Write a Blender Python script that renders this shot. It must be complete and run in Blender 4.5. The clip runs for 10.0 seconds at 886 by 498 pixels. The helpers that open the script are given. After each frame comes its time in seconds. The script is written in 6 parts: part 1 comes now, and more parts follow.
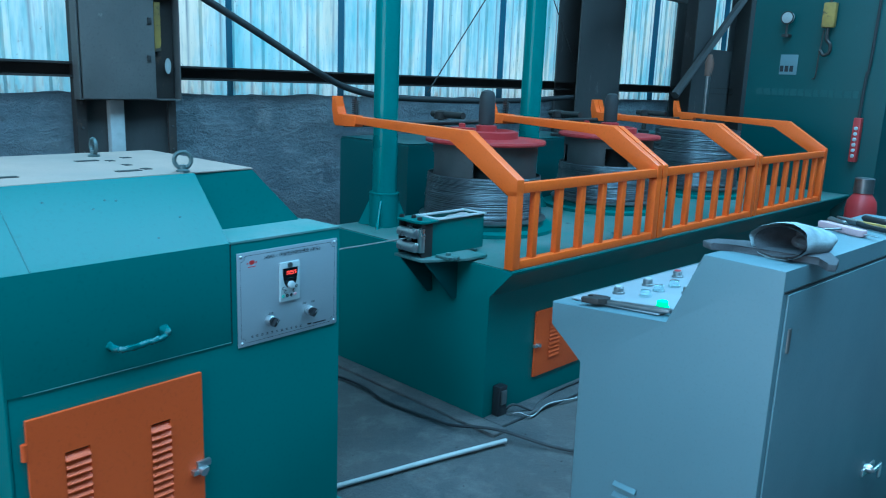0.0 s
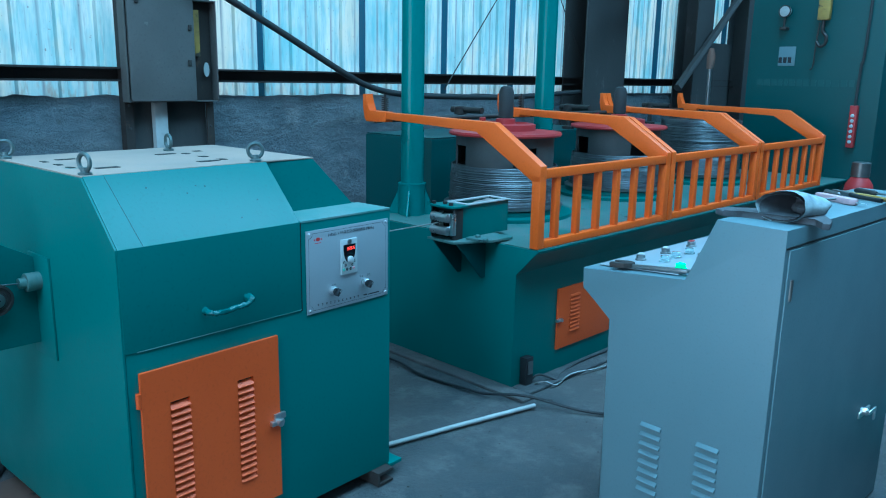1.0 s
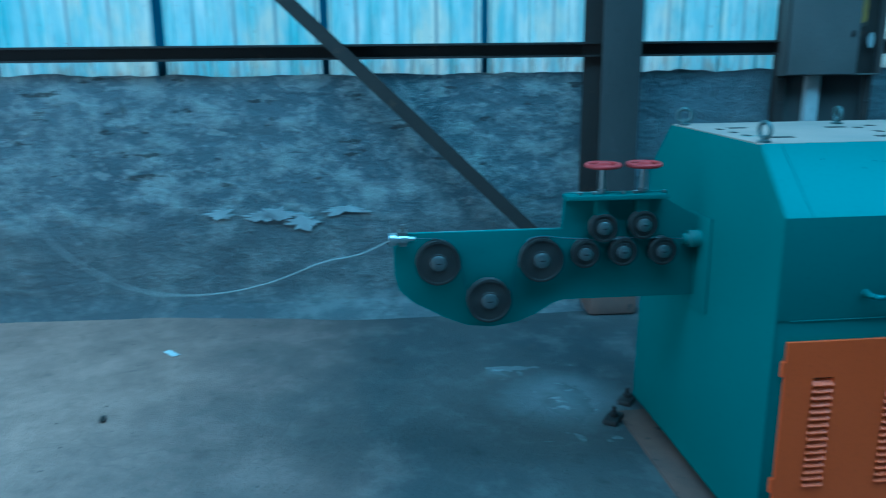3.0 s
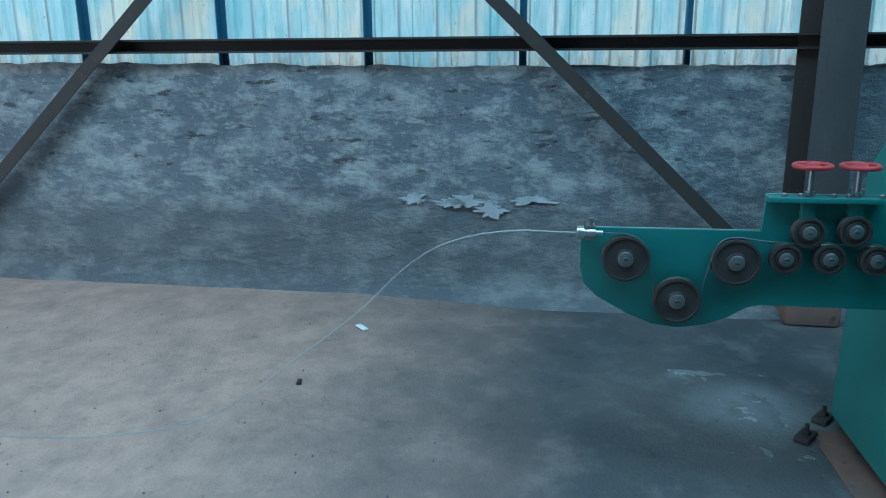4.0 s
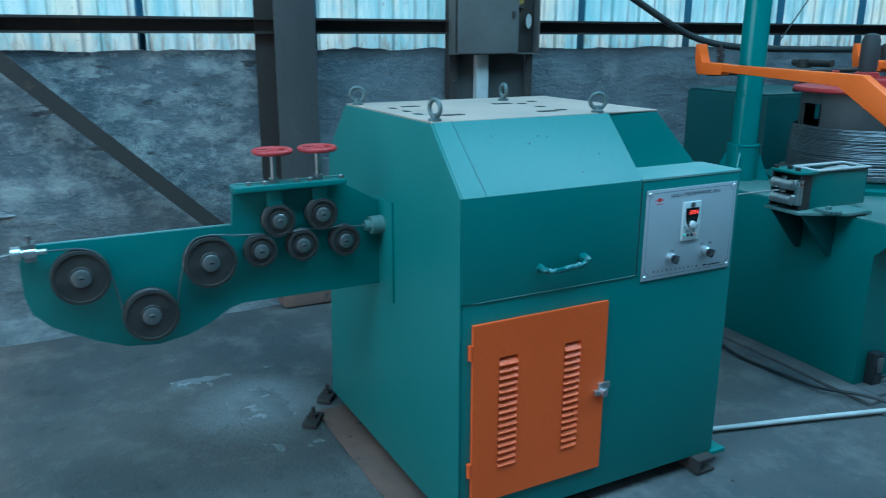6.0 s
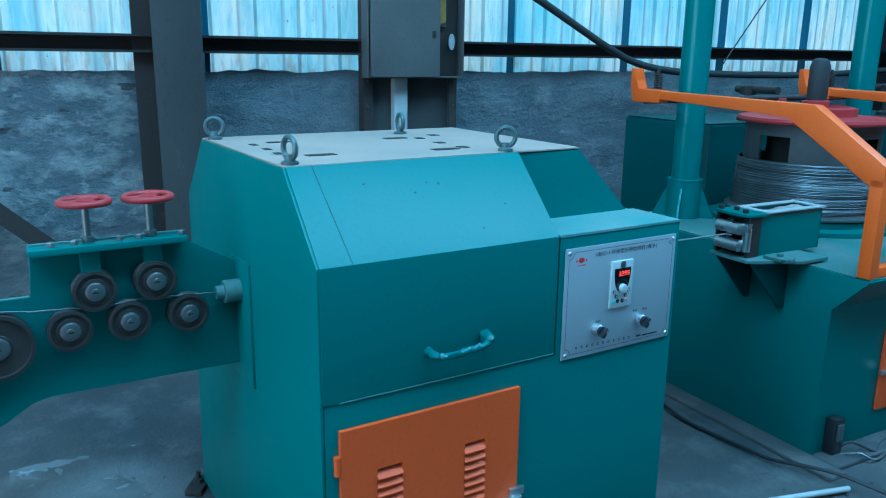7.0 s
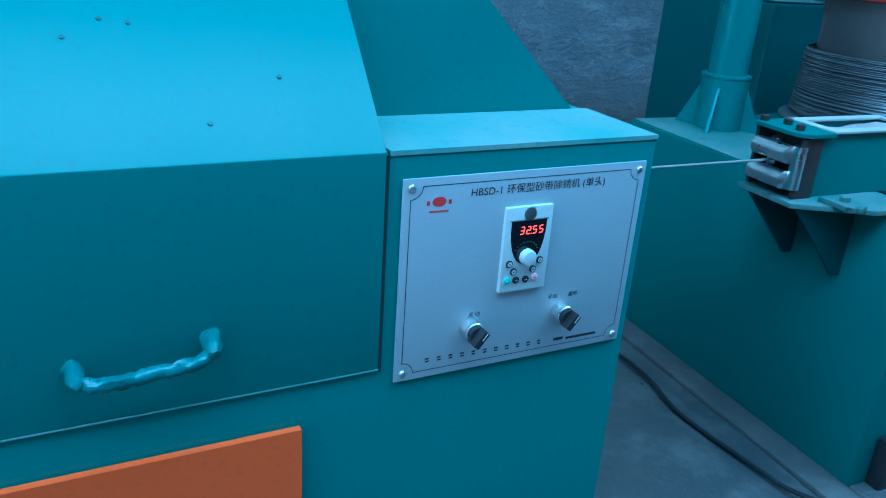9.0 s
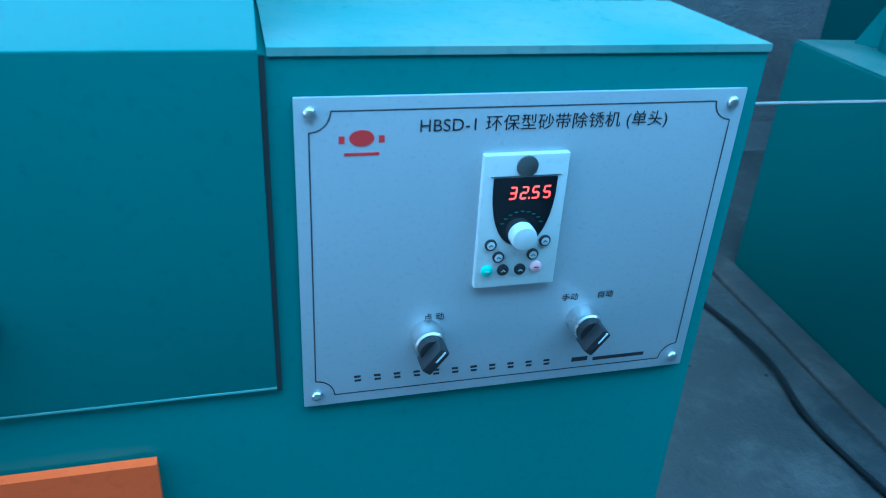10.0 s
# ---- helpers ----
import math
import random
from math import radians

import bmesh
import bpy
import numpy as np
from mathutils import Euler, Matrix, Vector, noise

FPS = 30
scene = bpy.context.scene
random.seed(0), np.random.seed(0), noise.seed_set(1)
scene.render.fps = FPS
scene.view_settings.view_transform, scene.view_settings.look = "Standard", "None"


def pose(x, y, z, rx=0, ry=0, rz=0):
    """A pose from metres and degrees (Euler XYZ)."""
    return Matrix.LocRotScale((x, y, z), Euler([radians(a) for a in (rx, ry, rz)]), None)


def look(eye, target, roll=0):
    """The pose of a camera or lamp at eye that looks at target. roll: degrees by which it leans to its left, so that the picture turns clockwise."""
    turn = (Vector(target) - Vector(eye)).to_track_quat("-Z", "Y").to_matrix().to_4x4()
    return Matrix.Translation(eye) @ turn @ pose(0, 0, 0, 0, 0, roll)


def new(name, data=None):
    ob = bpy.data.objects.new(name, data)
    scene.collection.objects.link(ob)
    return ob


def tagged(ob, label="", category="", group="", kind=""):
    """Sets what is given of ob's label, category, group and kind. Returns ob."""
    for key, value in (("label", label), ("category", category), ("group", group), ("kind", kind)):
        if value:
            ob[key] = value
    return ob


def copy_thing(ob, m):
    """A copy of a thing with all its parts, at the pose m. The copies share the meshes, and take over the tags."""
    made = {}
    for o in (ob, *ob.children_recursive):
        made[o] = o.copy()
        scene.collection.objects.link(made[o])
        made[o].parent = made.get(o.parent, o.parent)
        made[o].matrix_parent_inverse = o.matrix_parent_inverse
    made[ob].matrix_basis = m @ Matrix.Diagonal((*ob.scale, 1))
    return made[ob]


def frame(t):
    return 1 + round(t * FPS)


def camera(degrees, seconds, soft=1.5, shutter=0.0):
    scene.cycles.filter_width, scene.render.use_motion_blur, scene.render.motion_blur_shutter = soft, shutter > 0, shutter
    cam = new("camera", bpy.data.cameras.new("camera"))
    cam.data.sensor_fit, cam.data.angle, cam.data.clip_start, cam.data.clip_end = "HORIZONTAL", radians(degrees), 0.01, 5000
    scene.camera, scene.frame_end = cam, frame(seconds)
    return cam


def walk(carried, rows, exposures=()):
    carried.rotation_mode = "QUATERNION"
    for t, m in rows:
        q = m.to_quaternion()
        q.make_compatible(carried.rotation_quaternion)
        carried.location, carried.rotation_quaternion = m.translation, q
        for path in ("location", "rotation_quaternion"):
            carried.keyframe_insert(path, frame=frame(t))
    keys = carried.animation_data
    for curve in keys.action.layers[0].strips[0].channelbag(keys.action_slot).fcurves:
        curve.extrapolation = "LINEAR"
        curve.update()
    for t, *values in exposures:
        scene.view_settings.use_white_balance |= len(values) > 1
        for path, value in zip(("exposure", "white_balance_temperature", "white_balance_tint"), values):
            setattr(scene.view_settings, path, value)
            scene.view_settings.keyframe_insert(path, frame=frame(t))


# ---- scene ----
# camera and its walk: t, eye, target, roll
cam = camera(59.3, 10.0, soft=1.05, shutter=0.25)
PATH = [
    (0, (-0.211, 0.348, 1.589), (-1.497, 1.82, 1.161), 2.2),
    (0.5, (-0.183, 0.116, 1.56), (-1.474, 1.585, 1.142), 1.4),
    (1, (-0.095, 0.005, 1.575), (-1.384, 1.473, 1.145), 1.0),
    (1.5, (-0.062, -0.016, 1.581), (-1.38, 1.432, 1.172), 1.4),
    (2, (-0.088, -0.044, 1.572), (-1.645, 1.142, 1.157), 0.8),
    (2.3, (-0.099, -0.091, 1.557), (-1.83, 0.814, 1.125), -0.0),
    (2.5, (-0.113, -0.125, 1.566), (-1.93, 0.575, 1.111), -0.4),
    (3, (-0.127, -0.196, 1.555), (-2.056, 0.002, 1.065), -0.6),
    (3.2, (-0.129, -0.212, 1.552), (-2.067, -0.23, 1.061), -0.9),
    (4.3, (-0.081, -0.204, 1.563), (-1.996, -0.477, 1.054), -0.5),
    (4.5, (-0.079, -0.197, 1.559), (-1.999, -0.428, 1.051), -0.2),
    (5, (-0.109, -0.163, 1.556), (-2.039, -0.058, 1.04), 0.2),
    (5.5, (-0.225, -0.12, 1.55), (-2.066, 0.452, 1.017), 0.0),
    (6, (-0.35, -0.027, 1.527), (-2.054, 0.873, 0.992), 0.2),
    (6.2, (-0.41, 0.061, 1.527), (-2.096, 0.994, 0.992), 0.0),
    (7.3, (-0.801, 0.486, 1.519), (-2.453, 1.511, 1.047), 0.9),
    (7.5, (-0.848, 0.54, 1.519), (-2.507, 1.547, 1.034), 0.4),
    (8, (-0.963, 0.796, 1.487), (-2.595, 1.807, 0.926), 0.8),
    (8.5, (-1.065, 1.022, 1.433), (-2.678, 2.0, 0.768), 3.0),
    (9, (-1.296, 1.252, 1.348), (-2.936, 2.113, 0.594), 4.2),
    (9.5, (-1.474, 1.42, 1.3), (-3.121, 2.182, 0.46), 5.3),
    (10, (-1.574, 1.597, 1.242), (-3.266, 2.077, 0.29), 3.6),
]
EXPOSURES = [(0, 0.26, 4330, -8), (1.5, 0.2, 4330, -8), (2.0, 0.1, 4400, -9), (2.5, -0.08, 4050, -15), (3.0, -0.25, 3680, -20), (3.2, -0.22, 3800, -16), (4.3, -0.05, 5050, -1),
             (5.0, 0.05, 5050, -4), (5.6, 0.16, 4750, -7), (6.2, 0.2, 4600, -7), (7.3, 0.24, 4000, -10), (8.5, 0.38, 3850, -7), (10, 0.67, 3950, -6)]
walk(cam, [(t, look(eye, target, roll)) for t, eye, target, roll in PATH], EXPOSURES)

# world, sun and the daylight of the roof lights
SUN_EL, SUN_AZ = radians(48), radians(250)
world = bpy.data.worlds.new("sky")
scene.world = world
world.use_nodes = True
wn = world.node_tree
sky = wn.nodes.new("ShaderNodeTexSky")
sky.sky_type, sky.sun_disc, sky.sun_elevation, sky.sun_rotation = "NISHITA", False, SUN_EL, SUN_AZ
wn.links.new(sky.outputs[0], wn.nodes["Background"].inputs[0])
wn.nodes["Background"].inputs[1].default_value = 0.15
sun = new("sun", bpy.data.lights.new("sun", "SUN"))
sun.data.energy, sun.data.angle, sun.data.color = 2.4, radians(12), (1.0, 0.95, 0.88)
sun.matrix_world = look((math.sin(SUN_AZ) * math.cos(SUN_EL) * 20, math.cos(SUN_AZ) * math.cos(SUN_EL) * 20, math.sin(SUN_EL) * 20), (0, 0, 0))
ROOF = 6.4
SKYLIGHTS = [(-1.9, 1.2, -7.0, 13.0), (3.4, 5.2, -7.0, 13.0)]
for x0, x1, y0, y1 in SKYLIGHTS:
    lamp = new("skylight_lamp", bpy.data.lights.new("skylight_lamp", "AREA"))
    lamp.data.shape, lamp.data.size, lamp.data.size_y = "RECTANGLE", x1 - x0, y1 - y0
    lamp.data.energy, lamp.data.color = 1120 if x0 < 0 else 40, (0.65, 0.92, 1.04)
    lamp.matrix_world = pose((x0 + x1) / 2, (y0 + y1) / 2, ROOF - 0.05)
# daylight through the open gate of the south wall
GATEWAY = (-4.2, 1.8, 4.2)
lamp = new("gateway_lamp", bpy.data.lights.new("gateway_lamp", "AREA"))
lamp.data.shape, lamp.data.size, lamp.data.size_y = "RECTANGLE", GATEWAY[1] - GATEWAY[0], GATEWAY[2]
lamp.data.energy, lamp.data.color = 270, (1.0, 0.95, 0.88)
lamp.matrix_world = look(((GATEWAY[0] + GATEWAY[1]) / 2, -7.98, GATEWAY[2] / 2), ((GATEWAY[0] + GATEWAY[1]) / 2, 0, GATEWAY[2] / 2))


# ---- materials ----
def nodes_of(name):
    m = bpy.data.materials.new(name)
    m.use_nodes = True
    t = m.node_tree
    return m, t, t.nodes["Principled BSDF"]


def add(t, kind, **values):
    n = t.nodes.new(kind)
    for k, v in values.items():
        n.inputs[k].default_value = v
    return n


def noise_node(t, src, scale, detail=4.0, rough=0.55):
    n = add(t, "ShaderNodeTexNoise", Scale=scale, Detail=detail, Roughness=rough)
    t.links.new(src, n.inputs["Vector"])
    return n.outputs["Fac"]


def ramp(t, src, lo, hi, a=0.0, b=1.0):
    n = add(t, "ShaderNodeMapRange")
    n.inputs["From Min"].default_value, n.inputs["From Max"].default_value = lo, hi
    n.inputs["To Min"].default_value, n.inputs["To Max"].default_value = a, b
    t.links.new(src, n.inputs["Value"])
    return n.outputs[0]


def mix(t, fac, a, b):
    n = t.nodes.new("ShaderNodeMix")
    n.data_type = "RGBA"
    for sock, v in ((n.inputs[0], fac), (n.inputs[6], a), (n.inputs[7], b)):
        if hasattr(v, "default_value"):
            t.links.new(v, sock)
        else:
            sock.default_value = v if isinstance(v, float) else (*v, 1.0)
    return n.outputs[2]


def coords(t, stretch=(1, 1, 1)):
    c = t.nodes.new("ShaderNodeTexCoord")
    g = add(t, "ShaderNodeMapping")
    g.inputs["Scale"].default_value = stretch
    t.links.new(c.outputs["Object"], g.inputs["Vector"])
    return g.outputs[0]


def bump(t, bsdf, src, strength, distance=0.01):
    n = add(t, "ShaderNodeBump", Strength=strength, Distance=distance)
    t.links.new(src, n.inputs["Height"])
    t.links.new(n.outputs[0], bsdf.inputs["Normal"])


def surface(name, base, other, rough=0.5, metal=0.0, big=2.0, fine=60.0, relief=0.1, spots=None, spot_amount=0.62, spot_scale=9.0, stretch=(1, 1, 1), coat=0.0):
    """A painted, metal or mineral surface: two tones at two scales, small spots of a third, uneven gloss and fine relief."""
    m, t, b = nodes_of(name)
    v = coords(t, stretch)
    n1, n2 = noise_node(t, v, big, 5.0), noise_node(t, v, fine, 3.0)
    col = mix(t, ramp(t, n1, 0.3, 0.72), base, other)
    dark = tuple(c * 0.72 for c in base)
    col = mix(t, ramp(t, n2, 0.55, 0.8, 0.0, 0.5), col, dark)
    if spots:
        n3 = noise_node(t, v, spot_scale, 6.0, 0.7)
        col = mix(t, ramp(t, n3, spot_amount, spot_amount + 0.07), col, spots)
    t.links.new(col, b.inputs["Base Color"])
    t.links.new(ramp(t, n1, 0.2, 0.8, max(rough - 0.12, 0.03), min(rough + 0.14, 1.0)), b.inputs["Roughness"])
    b.inputs["Metallic"].default_value = metal
    b.inputs["Coat Weight"].default_value = coat
    if relief:
        bump(t, b, n2, relief, 0.004)
    return m


GREEN = surface("green_paint", (0.03, 0.132, 0.119), (0.039, 0.156, 0.141), 0.44, big=1.5, fine=90, relief=0.05, spots=(0.017, 0.08, 0.07), spot_amount=0.71, spot_scale=22)
GREEN_DARK = surface("dark_green_paint", (0.014, 0.06, 0.06), (0.02, 0.075, 0.075), 0.45, big=1.3, fine=70, relief=0.06, spots=(0.05, 0.12, 0.11), spot_amount=0.68, spot_scale=6)
DUSTY = surface("dust_on_green_paint", (0.41, 0.3, 0.24), (0.31, 0.255, 0.215), 0.88, big=3, fine=120, relief=0.05, spots=(0.18, 0.23, 0.2), spot_amount=0.62, spot_scale=7)
DECK = surface("oily_green_deck", (0.06, 0.16, 0.14), (0.16, 0.2, 0.19), 0.5, big=6, fine=60, relief=0.1, spots=(0.03, 0.05, 0.05), spot_amount=0.6, spot_scale=8)
ORANGE = surface("orange_paint", (0.78, 0.118, 0.004), (0.84, 0.138, 0.006), 0.42, big=3, fine=90, relief=0.05, spots=(0.4, 0.08, 0.02), spot_amount=0.7, spot_scale=18)
ORANGE_DOOR = surface("orange_door_paint", (0.6, 0.078, 0.007), (0.66, 0.09, 0.009), 0.5, big=2, fine=90, relief=0.05, spots=(0.3, 0.06, 0.02), spot_amount=0.71, spot_scale=16)
DUST_GREEN = surface("dusty_green_ledge", (0.11, 0.24, 0.22), (0.21, 0.28, 0.265), 0.65, big=6, fine=90, relief=0.06, spots=(0.05, 0.17, 0.15), spot_amount=0.62, spot_scale=9)
COIL = surface("dull_coiled_wire", (0.17, 0.175, 0.185), (0.11, 0.113, 0.12), 0.42, 0.7, big=10, fine=160, relief=0.05)
RED = surface("red_paint", (0.4, 0.03, 0.03), (0.32, 0.03, 0.035), 0.45, big=5, fine=80, relief=0.08, spots=(0.15, 0.06, 0.05), spot_amount=0.64)
GREY_PAINT = surface("light_grey_paint", (0.165, 0.225, 0.25), (0.145, 0.2, 0.225), 0.45, big=1.6, fine=120, relief=0.04, spots=(0.15, 0.18, 0.19), spot_amount=0.68)
STEEL = surface("worn_steel", (0.3, 0.3, 0.3), (0.2, 0.2, 0.2), 0.35, 0.9, big=8, fine=120, relief=0.08)
EYE_STEEL = surface("grey_cast_steel", (0.15, 0.19, 0.19), (0.1, 0.12, 0.12), 0.45, 0.5, big=20, fine=120, relief=0.1)
CHROME = surface("bright_steel", (0.72, 0.73, 0.74), (0.6, 0.6, 0.6), 0.3, 1.0, big=10, fine=150, relief=0.03)
IRON = surface("dark_iron", (0.035, 0.031, 0.03), (0.055, 0.047, 0.043), 0.5, 0.35, big=12, fine=120, relief=0.15, spots=(0.09, 0.06, 0.045), spot_amount=0.64)
DRUM_GREY = surface("drum_grey", (0.062, 0.06, 0.06), (0.1, 0.096, 0.094), 0.5, 0.3, big=5, fine=80, relief=0.1)
WIRE = surface("drawn_wire", (0.4, 0.39, 0.37), (0.28, 0.27, 0.26), 0.4, 0.4, big=10, fine=160, relief=0.05)
BRUSHED = surface("brushed_aluminium", (0.42, 0.44, 0.47), (0.38, 0.4, 0.43), 0.42, 0.3, big=3, fine=240, relief=0.02)
BLACK = surface("black_plastic", (0.012, 0.012, 0.014), (0.02, 0.02, 0.022), 0.4, big=8, fine=90, relief=0.04)
RUBBER = surface("black_rubber", (0.02, 0.02, 0.022), (0.04, 0.04, 0.04), 0.65, big=8, fine=90, relief=0.1)
WHITE_PLASTIC = surface("white_plastic", (0.5, 0.52, 0.52), (0.46, 0.49, 0.49), 0.45, big=6, fine=90, relief=0.02)
FILM = surface("clear_wrapping_film", (0.022, 0.105, 0.1), (0.05, 0.135, 0.135), 0.22, big=30, fine=140, relief=0.5)
COLUMN = surface("grimy_column_steel", (0.042, 0.039, 0.038), (0.07, 0.065, 0.062), 0.75, 0.1, big=2.5, fine=60, relief=0.15, spots=(0.12, 0.11, 0.105), spot_amount=0.64, spot_scale=5, stretch=(1, 1, 0.4))
DARK_STEEL = surface("rusty_purlin_steel", (0.03, 0.024, 0.022), (0.046, 0.037, 0.032), 0.75, 0.2, big=3, fine=50, relief=0.2, spots=(0.08, 0.05, 0.035), spot_amount=0.62)
RUST_PLATE = surface("rusty_base_plate", (0.19, 0.1, 0.07), (0.12, 0.08, 0.065), 0.8, 0.1, big=5, fine=60, relief=0.25, spots=(0.05, 0.045, 0.04), spot_amount=0.58)
BOX_STEEL = surface("grey_switch_box", (0.085, 0.079, 0.075), (0.125, 0.116, 0.11), 0.7, 0.1, big=3, fine=70, relief=0.15, spots=(0.2, 0.185, 0.17), spot_amount=0.66, spot_scale=7)
STUD = surface("blue_stud_paint", (0.025, 0.09, 0.16), (0.035, 0.11, 0.18), 0.6, big=3, fine=60, relief=0.05)
POLE_GREEN = surface("teal_pole_paint", (0.014, 0.15, 0.14), (0.02, 0.175, 0.165), 0.32, big=3, fine=80, relief=0.05, spots=(0.04, 0.1, 0.09), spot_amount=0.68)
CEILING_SHEET = surface("roof_sheet", (0.3, 0.32, 0.34), (0.24, 0.26, 0.28), 0.7, big=1, fine=30, relief=0.05)
PVC = surface("white_pvc", (0.46, 0.46, 0.45), (0.34, 0.34, 0.33), 0.6, big=8, fine=60, relief=0.05, spots=(0.3, 0.29, 0.27), spot_amount=0.62)
CLOTH_WHITE = surface("pale_padding", (0.5, 0.55, 0.57), (0.22, 0.25, 0.27), 0.9, big=14, fine=160, relief=0.5)
CLOTH_DARK = surface("dark_leather", (0.05, 0.05, 0.055), (0.1, 0.1, 0.11), 0.75, big=14, fine=120, relief=0.4)
YELLOW = surface("worn_yellow_paint", (0.42, 0.27, 0.05), (0.25, 0.17, 0.05), 0.6, big=14, fine=90, relief=0.15, spots=(0.06, 0.05, 0.04), spot_amount=0.55)
LIME = surface("bare_lime_patch", (0.44, 0.45, 0.455), (0.3, 0.305, 0.31), 0.95, big=14, fine=70, relief=0.3)
DUST_PILE = surface("pale_powder", (0.42, 0.37, 0.35), (0.28, 0.25, 0.24), 0.95, big=9, fine=90, relief=0.5)
SWEPT = surface("swept_powder_on_concrete", (0.21, 0.21, 0.21), (0.1, 0.098, 0.096), 0.95, big=7, fine=90, relief=0.5, spots=(0.3, 0.3, 0.3), spot_amount=0.56, spot_scale=14)
INK = surface("black_ink", (0.015, 0.015, 0.02), (0.02, 0.02, 0.025), 0.6, relief=0)
PALE_INK = surface("faded_white_lettering", (0.035, 0.095, 0.092), (0.022, 0.07, 0.07), 0.6, relief=0)
RED_INK = surface("red_ink", (0.5, 0.03, 0.03), (0.45, 0.03, 0.03), 0.5, relief=0)
SCREEN = surface("dark_display_window", (0.006, 0.006, 0.008), (0.008, 0.008, 0.01), 0.12, relief=0)
MINT = surface("mint_plastic", (0.2, 0.55, 0.42), (0.2, 0.5, 0.4), 0.4, relief=0)
PINK = surface("pink_plastic", (0.6, 0.4, 0.42), (0.6, 0.4, 0.42), 0.4, relief=0)
# near-black that stands in for the shade inside gaps, slots and openings
HOLE_SHADE = surface("shaded_hole", (0.01, 0.012, 0.012), (0.015, 0.016, 0.016), 0.9, relief=0)


def glow(name, colour, power):
    m, t, b = nodes_of(name)
    b.inputs["Base Color"].default_value = (*colour, 1)
    b.inputs["Emission Color"].default_value = (*colour, 1)
    b.inputs["Emission Strength"].default_value = power
    return m


PAPER = surface("white_paper", (0.8, 0.8, 0.78), (0.7, 0.7, 0.68), 0.8, big=20, fine=90, relief=0.1)
LED = glow("red_led", (1.0, 0.05, 0.03), 2.2)
LAMP_GREEN = glow("green_indicator", (0.08, 0.8, 0.2), 0.6)


def glass(name):
    m, t, b = nodes_of(name)
    b.inputs["Base Color"].default_value = (0.75, 0.9, 0.92, 1)
    b.inputs["Roughness"].default_value = 0.15
    b.inputs["Transmission Weight"].default_value = 0.85
    return m


CLEAR = glass("clear_plastic")


def cladding_material():
    """Weathered translucent sheet: daylight shines through, with rain streaks and rusty grime low down."""
    m, t, b = nodes_of("translucent_sheet")
    v = coords(t, (1, 1, 0.12))
    v2 = coords(t)
    streak = noise_node(t, v, 13, 5.0, 0.65)
    fine = noise_node(t, v, 46, 3.0)
    cloud = noise_node(t, v2, 1.1, 4.0)
    col = mix(t, ramp(t, streak, 0.38, 0.62), (0.42, 0.62, 0.6), (0.82, 0.86, 0.77))
    col = mix(t, ramp(t, cloud, 0.42, 0.62, 0, 0.6), col, (0.28, 0.6, 0.63))
    cream = noise_node(t, coords(t, (1, 1, 0.4)), 3.1, 4.0, 0.6)
    col = mix(t, ramp(t, cream, 0.5, 0.64, 0, 0.7), col, (0.9, 0.8, 0.6))
    col = mix(t, ramp(t, fine, 0.55, 0.75, 0, 0.5), col, (0.3, 0.36, 0.36))
    speck = noise_node(t, v2, 38, 4.0, 0.7)
    col = mix(t, ramp(t, speck, 0.66, 0.72, 0, 0.8), col, (0.16, 0.13, 0.1))
    sep = t.nodes.new("ShaderNodeSeparateXYZ")
    t.links.new(v2, sep.inputs[0])
    # dark line by each rib paints its shading and lap dirt into the colour
    rib = t.nodes.new("ShaderNodeMath")
    rib.operation = "WRAP"
    t.links.new(sep.outputs[1], rib.inputs[0])
    rib.inputs[1].default_value, rib.inputs[2].default_value = 0.94 / 4, 0.0
    rib_shade = t.nodes.new("ShaderNodeMath")
    rib_shade.operation = "MULTIPLY"
    t.links.new(ramp(t, rib.outputs[0], 0.082, 0.092), rib_shade.inputs[0])
    t.links.new(ramp(t, rib.outputs[0], 0.112, 0.094), rib_shade.inputs[1])
    rib_shade_streaky = t.nodes.new("ShaderNodeMath")
    rib_shade_streaky.operation = "MULTIPLY"
    t.links.new(rib_shade.outputs[0], rib_shade_streaky.inputs[0])
    t.links.new(ramp(t, streak, 0.4, 0.6, 0.35, 0.9), rib_shade_streaky.inputs[1])
    col = mix(t, rib_shade_streaky.outputs[0], col, (0.2, 0.24, 0.25))
    drip = noise_node(t, coords(t, (1, 1, 0.3)), 22, 4.0, 0.6)
    low = t.nodes.new("ShaderNodeMath")
    low.operation = "MULTIPLY"
    t.links.new(ramp(t, drip, 0.5, 0.66), low.inputs[0])
    t.links.new(ramp(t, sep.outputs[2], 1.62, 1.42, 0.0, 0.7), low.inputs[1])
    col = mix(t, low.outputs[0], col, (0.34, 0.22, 0.12))
    tr = t.nodes.new("ShaderNodeBsdfTranslucent")
    t.links.new(col, tr.inputs["Color"])
    t.links.new(col, b.inputs["Base Color"])
    b.inputs["Roughness"].default_value = 0.5
    mx = add(t, "ShaderNodeMixShader", Fac=0.62)
    t.links.new(b.outputs[0], mx.inputs[1])
    t.links.new(tr.outputs[0], mx.inputs[2])
    t.links.new(mx.outputs[0], t.nodes["Material Output"].inputs["Surface"])
    return m


CLADDING = cladding_material()


